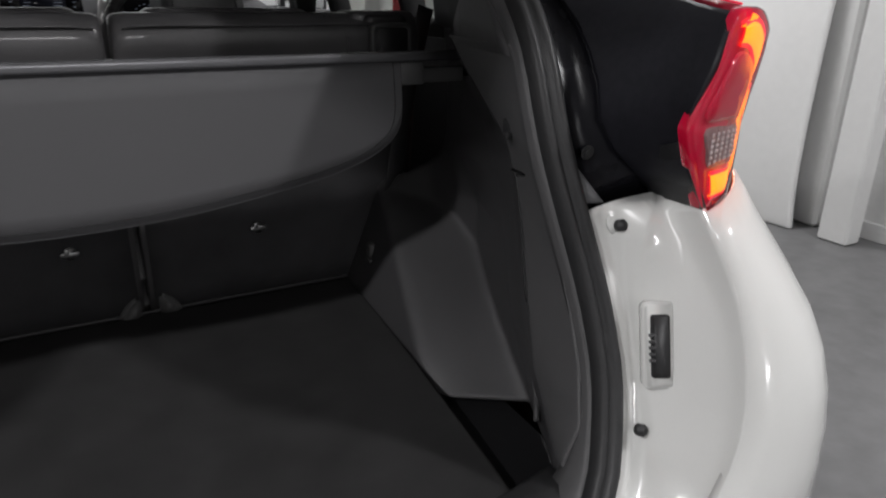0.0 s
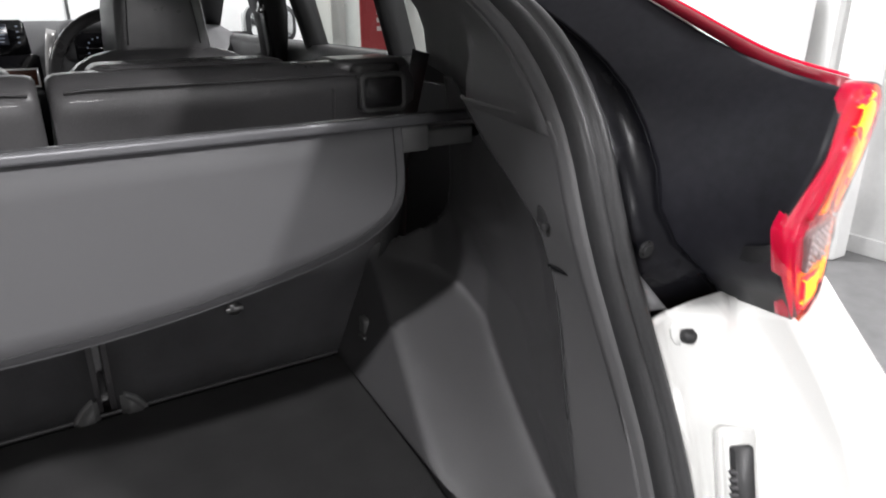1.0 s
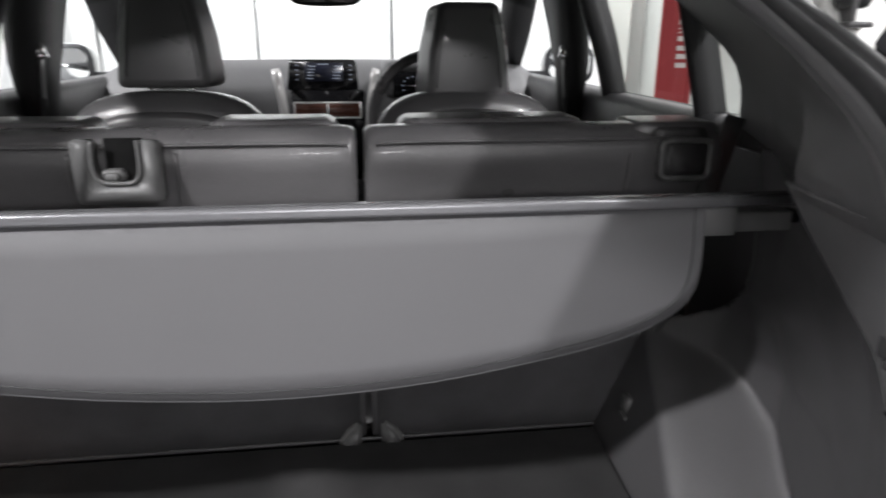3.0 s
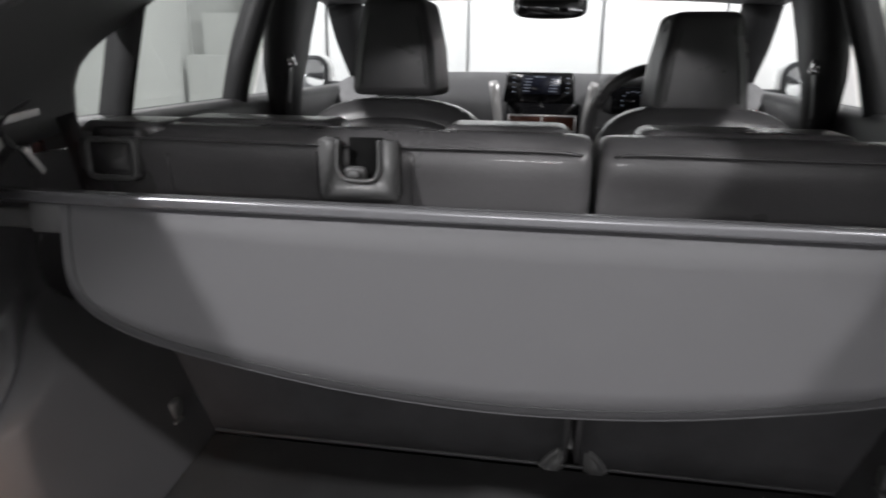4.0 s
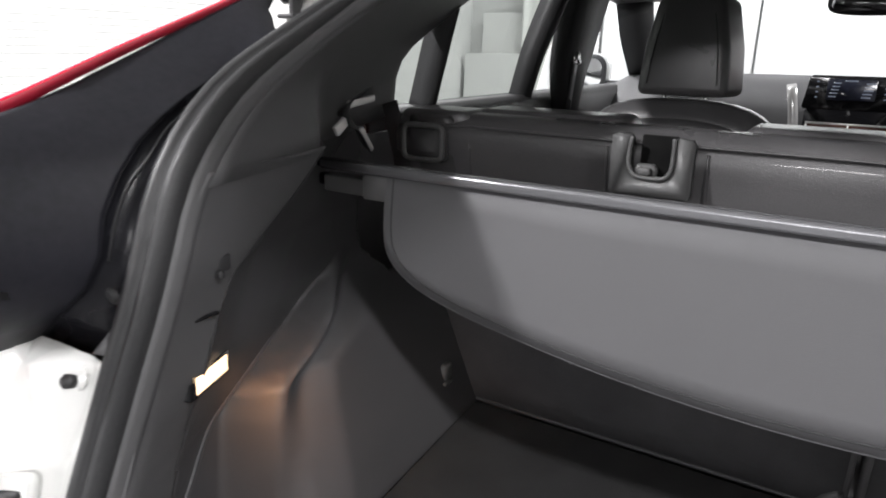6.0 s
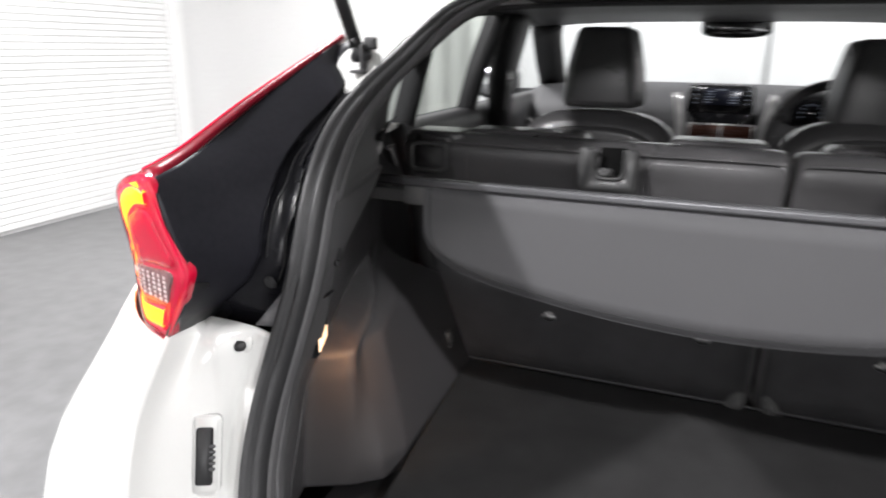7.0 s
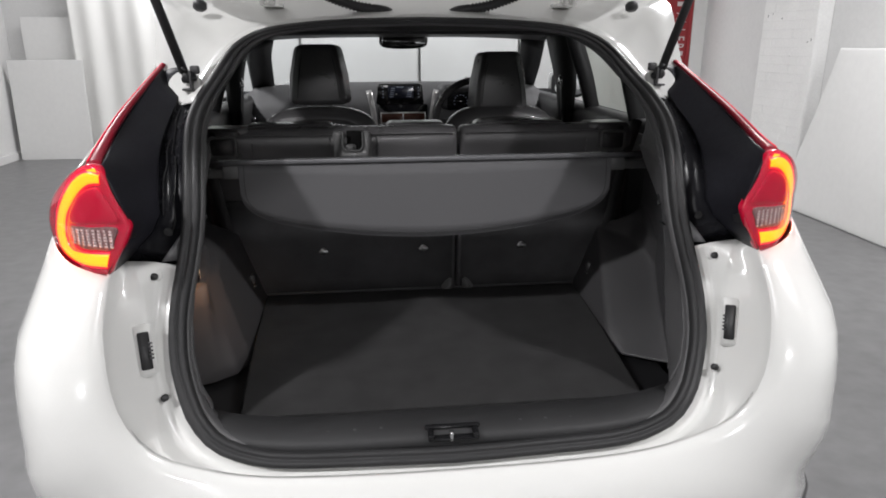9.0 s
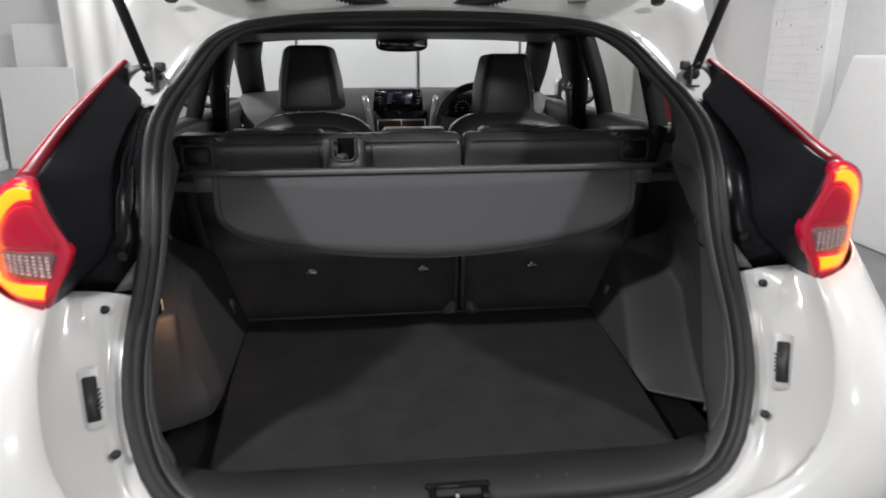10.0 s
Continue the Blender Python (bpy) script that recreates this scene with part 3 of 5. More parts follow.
    patch("brake_lens", [(0.599, 1.205), (0.588, 1.178), (0.577, 1.153), (0.583, 1.142), (0.630, 1.139), (0.673, 1.138), (0.675, 1.148), (0.660, 1.172), (0.638, 1.195), (0.618, 1.205)], RED_LENS, 0.0118, "glossy red brake lens")
    tube_out = spline([(0.593, 0, 1.230), (0.609, 0, 1.235), (0.631, 0, 1.228), (0.662, 0, 1.201), (0.698, 0, 1.159), (0.717, 0, 1.120), (0.714, 0, 1.088), (0.694, 0, 1.071), (0.657, 0, 1.062), (0.613, 0, 1.060)], 40)
    tube_in = spline([(0.596, 0, 1.215), (0.617, 0, 1.212), (0.636, 0, 1.199), (0.657, 0, 1.177), (0.681, 0, 1.148), (0.691, 0, 1.117), (0.688, 0, 1.094), (0.676, 0, 1.085), (0.650, 0, 1.084), (0.605, 0, 1.085)], 40)
    rows = []
    for a, b in zip(tube_out, tube_in):
        rows.append([P(a.x + (b.x - a.x) * k, a.z + (b.z - a.z) * k, o) for k, o in ((0.0, 0.004), (0.04, 0.0108), (0.3, 0.0116), (0.7, 0.0116), (0.96, 0.0108), (1.0, 0.004))])
    bm = grid(rows)
    bmesh.ops.recalc_face_normals(bm, faces=bm.faces)
    part("light_tube", bm, AMBER, lamp, "glowing amber light tube")
    b = bmesh.new()
    b.faces.new([b.verts.new(P(x, z, 0.0112)) for x, z in ((0.613, 1.2385), (0.597, 1.242), (0.595, 1.2345), (0.610, 1.2365))])
    part("tube_cap", b, AMBER, lamp, smooth=False)
    rows = []
    for a, b in zip(tube_out, tube_in):
        d = (a - b).normalized() * 0.0035
        a, b = a + d, b - d
        rows.append([P(a.x + (b.x - a.x) * k, a.z + (b.z - a.z) * k, o) for k, o in ((0.0, 0.003), (0.02, 0.0104), (0.98, 0.0104), (1.0, 0.003))])
    bm = grid(rows)
    bmesh.ops.recalc_face_normals(bm, faces=bm.faces)
    part("red_tube", bm, RED_GLOW, lamp, "glowing red rim of the light tube")
    path = spline([(0.611 * s, 0.032, 1.243), (0.625 * s, 0.11, 1.258), (0.622 * s, 0.22, 1.303), (0.608 * s, 0.34, 1.353), (0.591 * s, 0.44, 1.396)], 24)
    rows = []
    for j, q in enumerate(path):
        w = 0.0135 - 0.0085 * j / 23
        h = 0.0050 - 0.0020 * j / 23
        rows.append([q + Vector((x * w * s, 0.4 * z * h, z * h)) for x, z in ((-1, -1), (-1.05, 0), (-0.8, 0.9), (0, 1.1), (0.8, 0.6), (1, -0.4), (0.8, -1.6))])
    bm = grid(rows, close_v=True)
    bmesh.ops.recalc_face_normals(bm, faces=bm.faces)
    end = bm.verts.new(path[0] + Vector((0, 0.004, -0.004)))
    bm.verts.ensure_lookup_table()
    for j in range(7):
        bm.faces.new((bm.verts[j], bm.verts[(j + 1) % 7], end))
    bmesh.ops.recalc_face_normals(bm, faces=bm.faces)
    part("lamp_spear", bm, SPEAR_RED, lamp, "slim dark red lamp strip rising along the pillar")
    part("spear_edge", sweep([q + Vector((s * (0.008 - 0.005 * j / 23), 0.004, 0.0060 - 0.0030 * j / 23)) for j, q in enumerate(path)], ring(0.0013, 6), up=(0, 0, 1)), EDGE_RED, lamp, "lit upper edge of the red strip")


for s in (1, -1):
    tail_lamp(s)
    # stops and vents on the white gutter
    for x, y, z in ((0.558, 0.099, 1.017), (0.541, 0.016, 0.805)):
        part("rubber_stop", disc((x * s, y, z), (0, -1, 0.35), 0.0068, 0.012, 24, bevel=0.002), RUBBER, car, "small round black rubber stop")
        if z > 1.0:
            part("stop_seat", disc((x * s, y + 0.011, z), (0.25 * s, -1, 0.35), 0.0130, 0.008, 28, bevel=0.003), WHITE_PAINT, car)
    m = Matrix.Translation((0.568 * s, 0.028, 0.897)) @ Matrix.Rotation(radians(-30 * s), 4, "Z") @ Matrix.Rotation(radians(-18), 4, "X") @ Matrix.Rotation(radians(-3 * s), 4, "Y")
    part("vent_surround", slab(rounded(0.036, 0.098, 0.008), 0.02, 0.003, 3, m=m @ Matrix.Translation((0, 0.0045, 0))), WHITE_PAINT, car)
    vent = part("body_vent", slab(rounded(0.020, 0.070, 0.003), 0.012, 0.002, m=m @ Matrix.Translation((0, -0.002, 0))), RUBBER, car, "black plastic body vent flap")
    for j in range(5):
        part("vent_tooth", box((-0.010 * s, -0.001, -0.015 + 0.007 * j), (0.007, 0.005, 0.0035), 0.001, m=m), TRIM, vent)

# ---- tailgate, struts ----
def gate_z(y):
    return 1.552 + (0.64 - y) * 0.40


m = Matrix.Translation((0, 0.70, 1.635)) @ Matrix.Rotation(radians(-22), 4, "X")
gate_out = [(-0.57, -0.02), (-0.50, 0.0), (0.50, 0.0), (0.57, -0.02), (0.60, -0.3), (0.60, -1.0), (0.52, -1.22), (-0.52, -1.22), (-0.60, -1.0), (-0.60, -0.3)]
bm = slab([(q.x, q.z) for q in spline([(x, 0, z) for x, z in gate_out], 60, True)], 0.09, 0.02, m=m @ Matrix.Rotation(radians(-90), 4, "X") @ Matrix.Scale(1, 4) @ Matrix.Rotation(0, 4, "X"))
gate = part("tailgate", bm, WHITE_PAINT, car, "white painted tailgate, raised wide open")
for s in (1, -1):
    part("gate_bumper", disc((0.535 * s, 0.60, 1.527), (0, -0.4, -1), 0.016, 0.02, bevel=0.004), RUBBER, gate, "round black rubber bumper")
    path = spline([(0.30 * s, 0.55, 1.58), (0.215 * s, 0.62, 1.545), (0.16 * s, 0.64, 1.528), (0.09 * s, 0.655, 1.518), (0.075 * s, 0.67, 1.505)], 60)
    rows = []
    for j, q in enumerate(path):
        t = (path[min(j + 1, 59)] - path[max(j - 1, 0)]).normalized()
        u = Vector((0, 0, 1))
        sd = t.cross(u).normalized()
        u = sd.cross(t)
        r = 0.012 + (0.0022 * (-1) ** j if 12 < j < 46 else 0.0)
        rows.append([q + sd * r * math.cos(a) + u * r * math.sin(a) for a in [2 * math.pi * i / 12 for i in range(12)]])
    bm = grid(rows, close_v=True)
    bmesh.ops.recalc_face_normals(bm, faces=bm.faces)
    part("cable_bellows", bm, RUBBER, gate, "black ribbed rubber cable bellows")
    hinge = join(box((0.37 * s, 0.665, 1.532), (0.05, 0.05, 0.01), 0.003), box((0.37 * s, 0.645, 1.545), (0.012, 0.05, 0.03), 0.003), box((0.395 * s, 0.655, 1.545), (0.012, 0.04, 0.03), 0.003))
    part("gate_hinge", hinge, WHITE_PAINT, gate, "white painted tailgate hinge")
    a, b = Vector((0.534 * s, 0.378, 1.388)), Vector((0.634 * s, 0.255, 1.855))
    strut = part("gas_strut", sweep([a.lerp(b, k) for k in (-0.015, 0.72)], ring(0.0098, 14), up=(1, 0, 0)), RUBBER, car, "black gas strut holding the tailgate")
    part("strut_rod", sweep([a.lerp(b, k) for k in (0.72, 1.0)], ring(0.005, 10), up=(1, 0, 0)), STEEL, strut)
    part("strut_socket", join(disc((0.532 * s, 0.378, 1.385), (0.2 * s, -0.3, 0.9), 0.0085, 0.024, 14, 0.002), box((0.527 * s, 0.374, 1.370), (0.014, 0.018, 0.022), 0.005), disc((0.522 * s, 0.374, 1.368), (1, 0, 0.2), 0.0075, 0.03, 12, 0.002)), MOULDING, strut, "black ball socket")
    part("strut_bracket", join(box((0.518 * s, 0.376, 1.364), (0.006, 0.022, 0.042), 0.002), box((0.511 * s, 0.384, 1.386), (0.020, 0.012, 0.018), 0.004), box((0.525 * s, 0.370, 1.346), (0.024, 0.014, 0.005), 0.002)), TRIM, strut, "black stamped strut bracket")
    part("gate_bracket", box((0.622 * s, 0.26, 1.85), (0.05, 0.05, 0.03), 0.006), WHITE_PAINT, gate, "white strut bracket on the tailgate")

# ---- boot: floor, sill, side linings ----
board = tagged(part("boot_floor_board", bmesh.new(), CARPET), "black felt-covered boot floor board", "floor board")
bm = bmesh.new()
corners = [(-0.430, 0.085), (0.430, 0.085), (0.450, 0.42), (0.458, 0.708), (-0.458, 0.708), (-0.450, 0.42)]
lowz = lambda y: 0.708 + (y - 0.085) * 0.055
top = [bm.verts.new((x, y, lowz(y))) for x, y in corners]
bot = [bm.verts.new((x, y, lowz(y) - 0.02)) for x, y in corners]
bm.faces.new(top)
bm.faces.new(bot[::-1])
for i in range(6):
    bm.faces.new((top[i], bot[i], bot[(i + 1) % 6], top[(i + 1) % 6]))
bmesh.ops.recalc_face_normals(bm, faces=bm.faces)
bmesh.ops.bevel(bm, geom=bm.edges[:], offset=0.006, segments=2, affect="EDGES")
bm.to_mesh(board.data)
bm.free()
# the tray under it
part("boot_tray", box((0, 0.40, 0.665), (1.1, 0.75, 0.02)), MOULDING, car, "black plastic tray under the floor board", smooth=False)

part("floor_edge", box((0, 0.7130, 0.7425), (0.914, 0.005, 0.006), 0.002), TRIM, board, "grey edging strip of the floor board")
# sill plate
rows = []
for j in range(41):
    x = -0.47 + 0.94 * j / 40
    k = (abs(x) / 0.47) ** 6
    z0 = 0.688 + 0.03 * k
    rows.append([Vector((x, -0.02 + 0.03 * k, z0)), Vector((x, -0.008 + 0.03 * k, z0 + 0.016)), Vector((x, 0.03 + 0.02 * k, z0 + 0.022)), Vector((x, 0.075, z0 + 0.020)), Vector((x, 0.084, z0 + 0.012)), Vector((x, 0.09, 0.68))])
bm = grid(rows)
bmesh.ops.recalc_face_normals(bm, faces=bm.faces)
# same plastic as TRIM, but darker here: the sill's shade is in the colour
sill = thick(part("sill_plate", bm, CABIN_BLACK, car, "black plastic boot sill plate with lock striker"), 0.006, 0)
for j in range(6):
    for s in (1, -1):
        part("sill_clip", box((s * (0.14 + 0.052 * j), 0.018, 0.7085), (0.008, 0.008, 0.006), 0.002), TRIM, sill)
part("striker_recess", join(box((0, -0.016, 0.702), (0.10, 0.02, 0.006), 0.002), box((-0.044, -0.012, 0.708), (0.012, 0.03, 0.012), 0.003), box((0.044, -0.012, 0.708), (0.012, 0.03, 0.012), 0.003), box((0, 0.008, 0.71), (0.11, 0.012, 0.012), 0.004)), GLOSS_BLACK, sill, "black lock recess")
part("lock_striker", box((-0.004, -0.020, 0.706), (0.008, 0.012, 0.022), 0.003), CHROME, sill, "bright steel lock striker")

SEAM = [(0.70, 0.100), (0.76, 0.130), (0.82, 0.165), (0.93, 0.192), (1.0, 0.205), (1.05, 0.22), (1.093, 0.245), (1.163, 0.345), (1.219, 0.41), (1.30, 0.49)]
HUMP_L = [(0.70, 0.315), (0.78, 0.328), (0.871, 0.338), (0.93, 0.355), (0.97, 0.40), (1.03, 0.45)]
RIDGE_R = [(0.68, 0.500, 0.140), (0.70, 0.515, 0.165), (0.735, 0.545, 0.210), (0.764, 0.563, 0.250), (0.80, 0.598, 0.355), (0.83, 0.622, 0.430), (0.866, 0.641, 0.505), (0.92, 0.645, 0.56)]
RIDGE_L = [(0.68, 0.532, 0.130), (0.72, 0.535, 0.140), (0.78, 0.541, 0.165), (0.85, 0.551, 0.212), (0.897, 0.561, 0.252), (0.93, 0.575, 0.325), (0.965, 0.590, 0.400), (1.03, 0.60, 0.48)]
CORNER_R = [(0.68, 0.468, 0.325), (0.725, 0.476, 0.372), (0.815, 0.486, 0.478), (0.85, 0.496, 0.555), (0.90, 0.50, 0.60)]
APX = [(z, x) for x, z in HALF if 0.70 < z < 1.34]


def ridge_at(table, z):
    return lerp_table([(r[0], r[1]) for r in table], z), lerp_table([(r[0], r[2]) for r in table], z)


def lining_x(y, z, ledge):
    """How far out the boot's side lining lies; ledge: the side whose wheel arch has a flat top."""
    y0 = lip(z) + 0.03 + 0.05 * max(0.0, min(1.0, (0.80 - z) / 0.1))
    x0 = max(lerp_table(APX, z) - 0.035, 0.470)
    ys = max(lerp_table(SEAM, z), y0 + 0.02)
    wall = 0.455 + 0.30 * max(0.0, z - 0.72)
    front = float(np.interp(z, [0.93, 1.02], [0.0, 1.0]))
    niche = float(np.interp(z, [1.09, 1.18], [0.0, 1.0]))
    hi = float(np.interp(y, [y0, ys, ys + 0.012, ys + 0.06, ys + 0.16, 0.50, 0.555, 0.61, 0.66, 0.75],
                         [x0, 0.500, 0.509 + 0.004 * niche, 0.533 + 0.032 * niche, 0.562 + 0.012 * (1 - front) + 0.032 * niche, 0.620 - 0.035 * front + 0.012 * niche, 0.612 - 0.018 * front + 0.006 * niche, 0.586 + 0.012 * front, 0.535 + 0.065 * front, 0.50 + 0.10 * front]))
    if ledge:
        xr, yr = ridge_at(RIDGE_R, z)
        xc, yc = ridge_at(CORNER_R, z)
        yr, yc = max(yr, ys + 0.03), max(yc, ys + 0.10)
        lo = float(np.interp(y, [y0, ys, ys + 0.012, yr - 0.004, yr + 0.004, yc - 0.03, yc, yc + 0.03, 0.75], [x0, 0.500, 0.512, xr, xr - 0.002, xc + 0.026, xc + 0.004, wall + 0.001, wall - 0.002]))
        top = 0.50 + (0.8 * (z - 0.847) - 0.5 * (y - 0.57)) / 0.32
        return min(hi, max(lo, top))
    xr, yr = ridge_at(RIDGE_L, z)
    yr = max(yr, y0 + 0.03)
    yh = max(lerp_table(HUMP_L, z), yr + 0.06)
    lo = float(np.interp(y, [y0, y0 + 0.01, yr - 0.006, yr + 0.004, yr + 0.03, yh - 0.05, yh - 0.018, yh + 0.018, yh + 0.07, 0.75], [x0, x0, xr, xr + 0.002, xr + 0.032, 0.590, 0.522, wall + 0.024, wall + 0.004, wall - 0.002]))
    w = min(1.0, max(0.0, (z - 0.93) / 0.11))
    w = w * w * (3 - 2 * w)
    return lo * (1 - w) + hi * w


for s, ledge in ((1, True), (-1, False)):
    nz, ny = 130, 130
    X = np.zeros((nz, ny))
    Y = np.zeros((nz, ny))
    Z = np.zeros((nz, ny))
    for a in range(nz):
        z = 0.685 + (1.205 - 0.685) * a / (nz - 1)
        for b in range(ny):
            ya = lip(z) + 0.025 + 0.05 * max(0.0, min(1.0, (0.80 - z) / 0.1))
            y = ya + (0.735 - ya) * b / (ny - 1)
            X[a, b], Y[a, b], Z[a, b] = lining_x(y, z, ledge), y, z
    for _ in range(3 if ledge else 2):
        S = X.copy()
        S[1:-1, 1:-1] = (X[:-2, 1:-1] + X[2:, 1:-1] + X[1:-1, :-2] + X[1:-1, 2:] + 2 * X[1:-1, 1:-1]) / 6
        X = S
    bm = grid([[Vector((s * X[a, b], Y[a, b], Z[a, b])) for b in range(ny)] for a in range(nz)])
    bmesh.ops.recalc_face_normals(bm, faces=bm.faces)
    gone = [f for f in bm.faces if f.calc_center_median().y > lerp_table([(0.90, 0.76), (0.925, 0.70), (0.95, 0.655), (0.985, 0.605), (1.02, 0.575), (1.06, 0.565), (1.13, 0.575), (1.25, 0.60)], f.calc_center_median().z)]
    bmesh.ops.delete(bm, geom=gone, context="FACES")
    rear = bm.copy()
    bmesh.ops.delete(rear, geom=[f for f in rear.faces if f.calc_center_median().y > lerp_table(SEAM, f.calc_center_median().z)], context="FACES")
    bmesh.ops.delete(bm, geom=[f for f in bm.faces if f.calc_center_median().y <= lerp_table(SEAM, f.calc_center_median().z)], context="FACES")
    lining = thick(part("side_lining", bm, TRIM, car, "black grained plastic boot side lining with wheel arch"), 0.004, 0)
    thick(part("pillar_trim", rear, PILLAR_TRIM, car, "dark grey lower pillar trim beside the opening"), 0.004, 0)
    zz = np.linspace(0.90, 1.20, 30)
    part("trim_seam", sweep([Vector((s * (lining_x(lerp_table(SEAM, z), z, ledge) - 0.001), lerp_table(SEAM, z), z)) for z in zz], ring(0.0015, 6), up=(0, 1, 0)), RUBBER, lining)
    part("tie_down", join(box((0.483 * s, 0.650, 0.812), (0.016, 0.026, 0.030), 0.006), box((0.476 * s, 0.644, 0.797), (0.010, 0.022, 0.005), 0.0015)), GREY_PLASTIC, lining, "small tie-down tab")
    part("shaft_back", box((0.66 * s, 0.68, 0.98), (0.01, 0.30, 0.40)), TRIM, lining, smooth=False)
    if ledge:
        bead = spline([(0.528, 0.185, 0.715), (0.545, 0.212, 0.735), (0.562, 0.250, 0.764), (0.597, 0.355, 0.80), (0.621, 0.430, 0.83), (0.637, 0.500, 0.862), (0.632, 0.535, 0.892), (0.615, 0.565, 0.907), (0.585, 0.610, 0.908), (0.556, 0.645, 0.897)], 60)
    else:
        bead = spline([(-x - 0.001, y, z) for z, x, y in RIDGE_L[1:7]], 60)
    part("pocket_rim", sweep(bead, ring(0.0042, 10), up=(1, 0, 0)), TRIM, lining, "raised rim of the side pocket")
    # bag hook and slot on the pillar trim
    part("bag_hook", join(box((s * (lining_x(0.222, 1.112, ledge) - 0.002), 0.222, 1.112), (0.006, 0.017, 0.018), 0.003), box((s * (lining_x(0.222, 1.112, ledge) - 0.006), 0.214, 1.103), (0.008, 0.007, 0.008), 0.002)), CABIN_BLACK, lining, "small black bag hook")
    part("trim_slot", box((s * (lining_x(0.19, 1.062, ledge) - 0.001), 0.19, 1.062), (0.005, 0.05, 0.003), 0.001), GLOSS_BLACK, lining)

# upper pillar lining up to the quarter glass, and the header
QUARTER = [(0.690, 0.795, 1.205), (0.676, 0.782, 1.268), (0.660, 0.797, 1.312), (0.644, 0.882, 1.364), (0.610, 0.98, 1.425), (0.55, 1.06, 1.462)]
i0 = next(i for i, p in enumerate(half) if p.z > 1.185)
i1 = next(i for i, p in enumerate(half) if p.z > 1.455)
q = spline(QUARTER, i1 - i0 + 1)
rows = []
for j in range(i1 - i0 + 1):
    p, (n, f) = half[i0 + j], dirs[i0 + j]
    a = p + n * 0.035 + f * (0.026 + 0.05 * max(0.0, min(1.0, (p.z - 1.35) / 0.1)))
    c = q[j]
    low = max(0.0, min(1.0, 1 - (p.z - 1.21) / 0.13))
    row = []
    for t in [u / 24 for u in range(25)]:
        g = a.lerp(c, t)
        k = low * max(0.0, min(1.0, (0.60 - g.y) / 0.06))
        g.x += (min(g.x, lining_x(g.y, min(g.z, 1.2), True) - 0.001) - g.x) * k - 0.001
        row.append(g)
    rows.append(row + [c + Vector((0.03, 0.01, 0))])
both(rows, "pillar_lining", PILLAR_TRIM, "dark grey upper pillar lining")
hdr = list(range(i1, 61)) + [i for i in range(61, N) if loop[i].z > 1.455]
rows = []
for i in hdr:
    p, (n, f) = loop[i], dirs[i]
    a = p + n * 0.044 + f * 0.072
    rows.append([a, a + Vector((0, 0.03, 0.006)), Vector((a.x, a.y + 0.10, 1.475)), Vector((a.x * 1.05, 1.05, 1.478))])
bm = grid(rows)
bmesh.ops.recalc_face_normals(bm, faces=bm.faces)
thick(part("header_lining", bm, PILLAR_TRIM, car, "dark grey lining over the tailgate opening"), 0.004, 0)
rows = []
for y, z in ((0.95, 1.476), (1.3, 1.50), (1.6, 1.50), (1.88, 1.478)):
    rows.append([Vector((x, y, z - 0.02 * (abs(x) / 0.63) ** 4)) for x in np.linspace(-0.63, 0.63, 17)])
bm = grid(rows)
bmesh.ops.recalc_face_normals(bm, faces=bm.faces)
thick(part("headliner", bm, PILLAR_TRIM, car, "dark headliner"), 0.01)

# ---- cargo cover ----
cover = empty("cargo_cover", "retracted dark grey luggage cover, its stiff end flap hanging", "luggage cover")
flap = [(-0.449, 1.168), (-0.449, 1.105), (-0.440, 1.072), (-0.41, 1.047), (-0.36, 1.028), (-0.28, 1.0115), (-0.15, 0.994), (0, 0.987), (0.15, 0.994), (0.28, 1.0115), (0.36, 1.028), (0.41, 1.047), (0.440, 1.072), (0.449, 1.105), (0.449, 1.168)]
low = spline([(x, 0, z) for x, z in flap], 90)


def flap_y(x, z):
    return 0.428 + (z - 1.0) * 0.11 + 0.0025 * math.sin(9 * x + 4 * z) * (1.17 - z) / 0.18


bm = bmesh.new()
rows = []
for kk in (1.0, 0.85, 0.65, 0.4, 0.2, 0.0):
    rows.append([Vector((v.x, flap_y(v.x, 1.17 + (v.z - 1.17) * kk), 1.17 + (v.z - 1.17) * kk)) for v in low])
bm = grid(rows)
bmesh.ops.recalc_face_normals(bm, faces=bm.faces)
thick(part("flap", bm, VINYL, cover, "stiff dark grey vinyl flap with curved lower edge"), 0.004, 0)
hem = [Vector((v.x * 0.978, 0, 1.17 + (v.z - 1.17) * 0.955)) for v in low]
part("hem_stitch", sweep([Vector((v.x, flap_y(v.x, v.z) - 0.0022, v.z)) for v in hem], ring(0.0009, 6), up=(0, 1, 0)), RUBBER, cover, "row of dark stitching")
part("flap_hem", sweep([Vector((v.x, flap_y(v.x, v.z), v.z)) for v in low], ring(0.0021, 8), up=(0, 1, 0)), VINYL, cover, "stitched hem along the flap")
bar_prof = rounded(0.020, 0.0135, 0.0045, 4)
part("bar", sweep([Vector((x, 0.448, 1.174)) for x in np.linspace(-0.548, 0.548, 9)], bar_prof, up=(0, 0, 1)), ALU, cover, "dark satin metal pull bar")
for s in (1, -1):
    part("end_cap", join(box((0.465 * s, 0.458, 1.150), (0.05, 0.020, 0.032), 0.003), box((0.515 * s, 0.470, 1.146), (0.09, 0.026, 0.022), 0.003)), GREY_PLASTIC, cover, "plastic end cap of the cover")
    part("end_pin", join(box((0.555 * s, 0.462, 1.172), (0.03, 0.014, 0.012), 0.003), box((0.56 * s, 0.474, 1.148), (0.035, 0.016, 0.016), 0.004)), GLOSS_BLACK, cover)
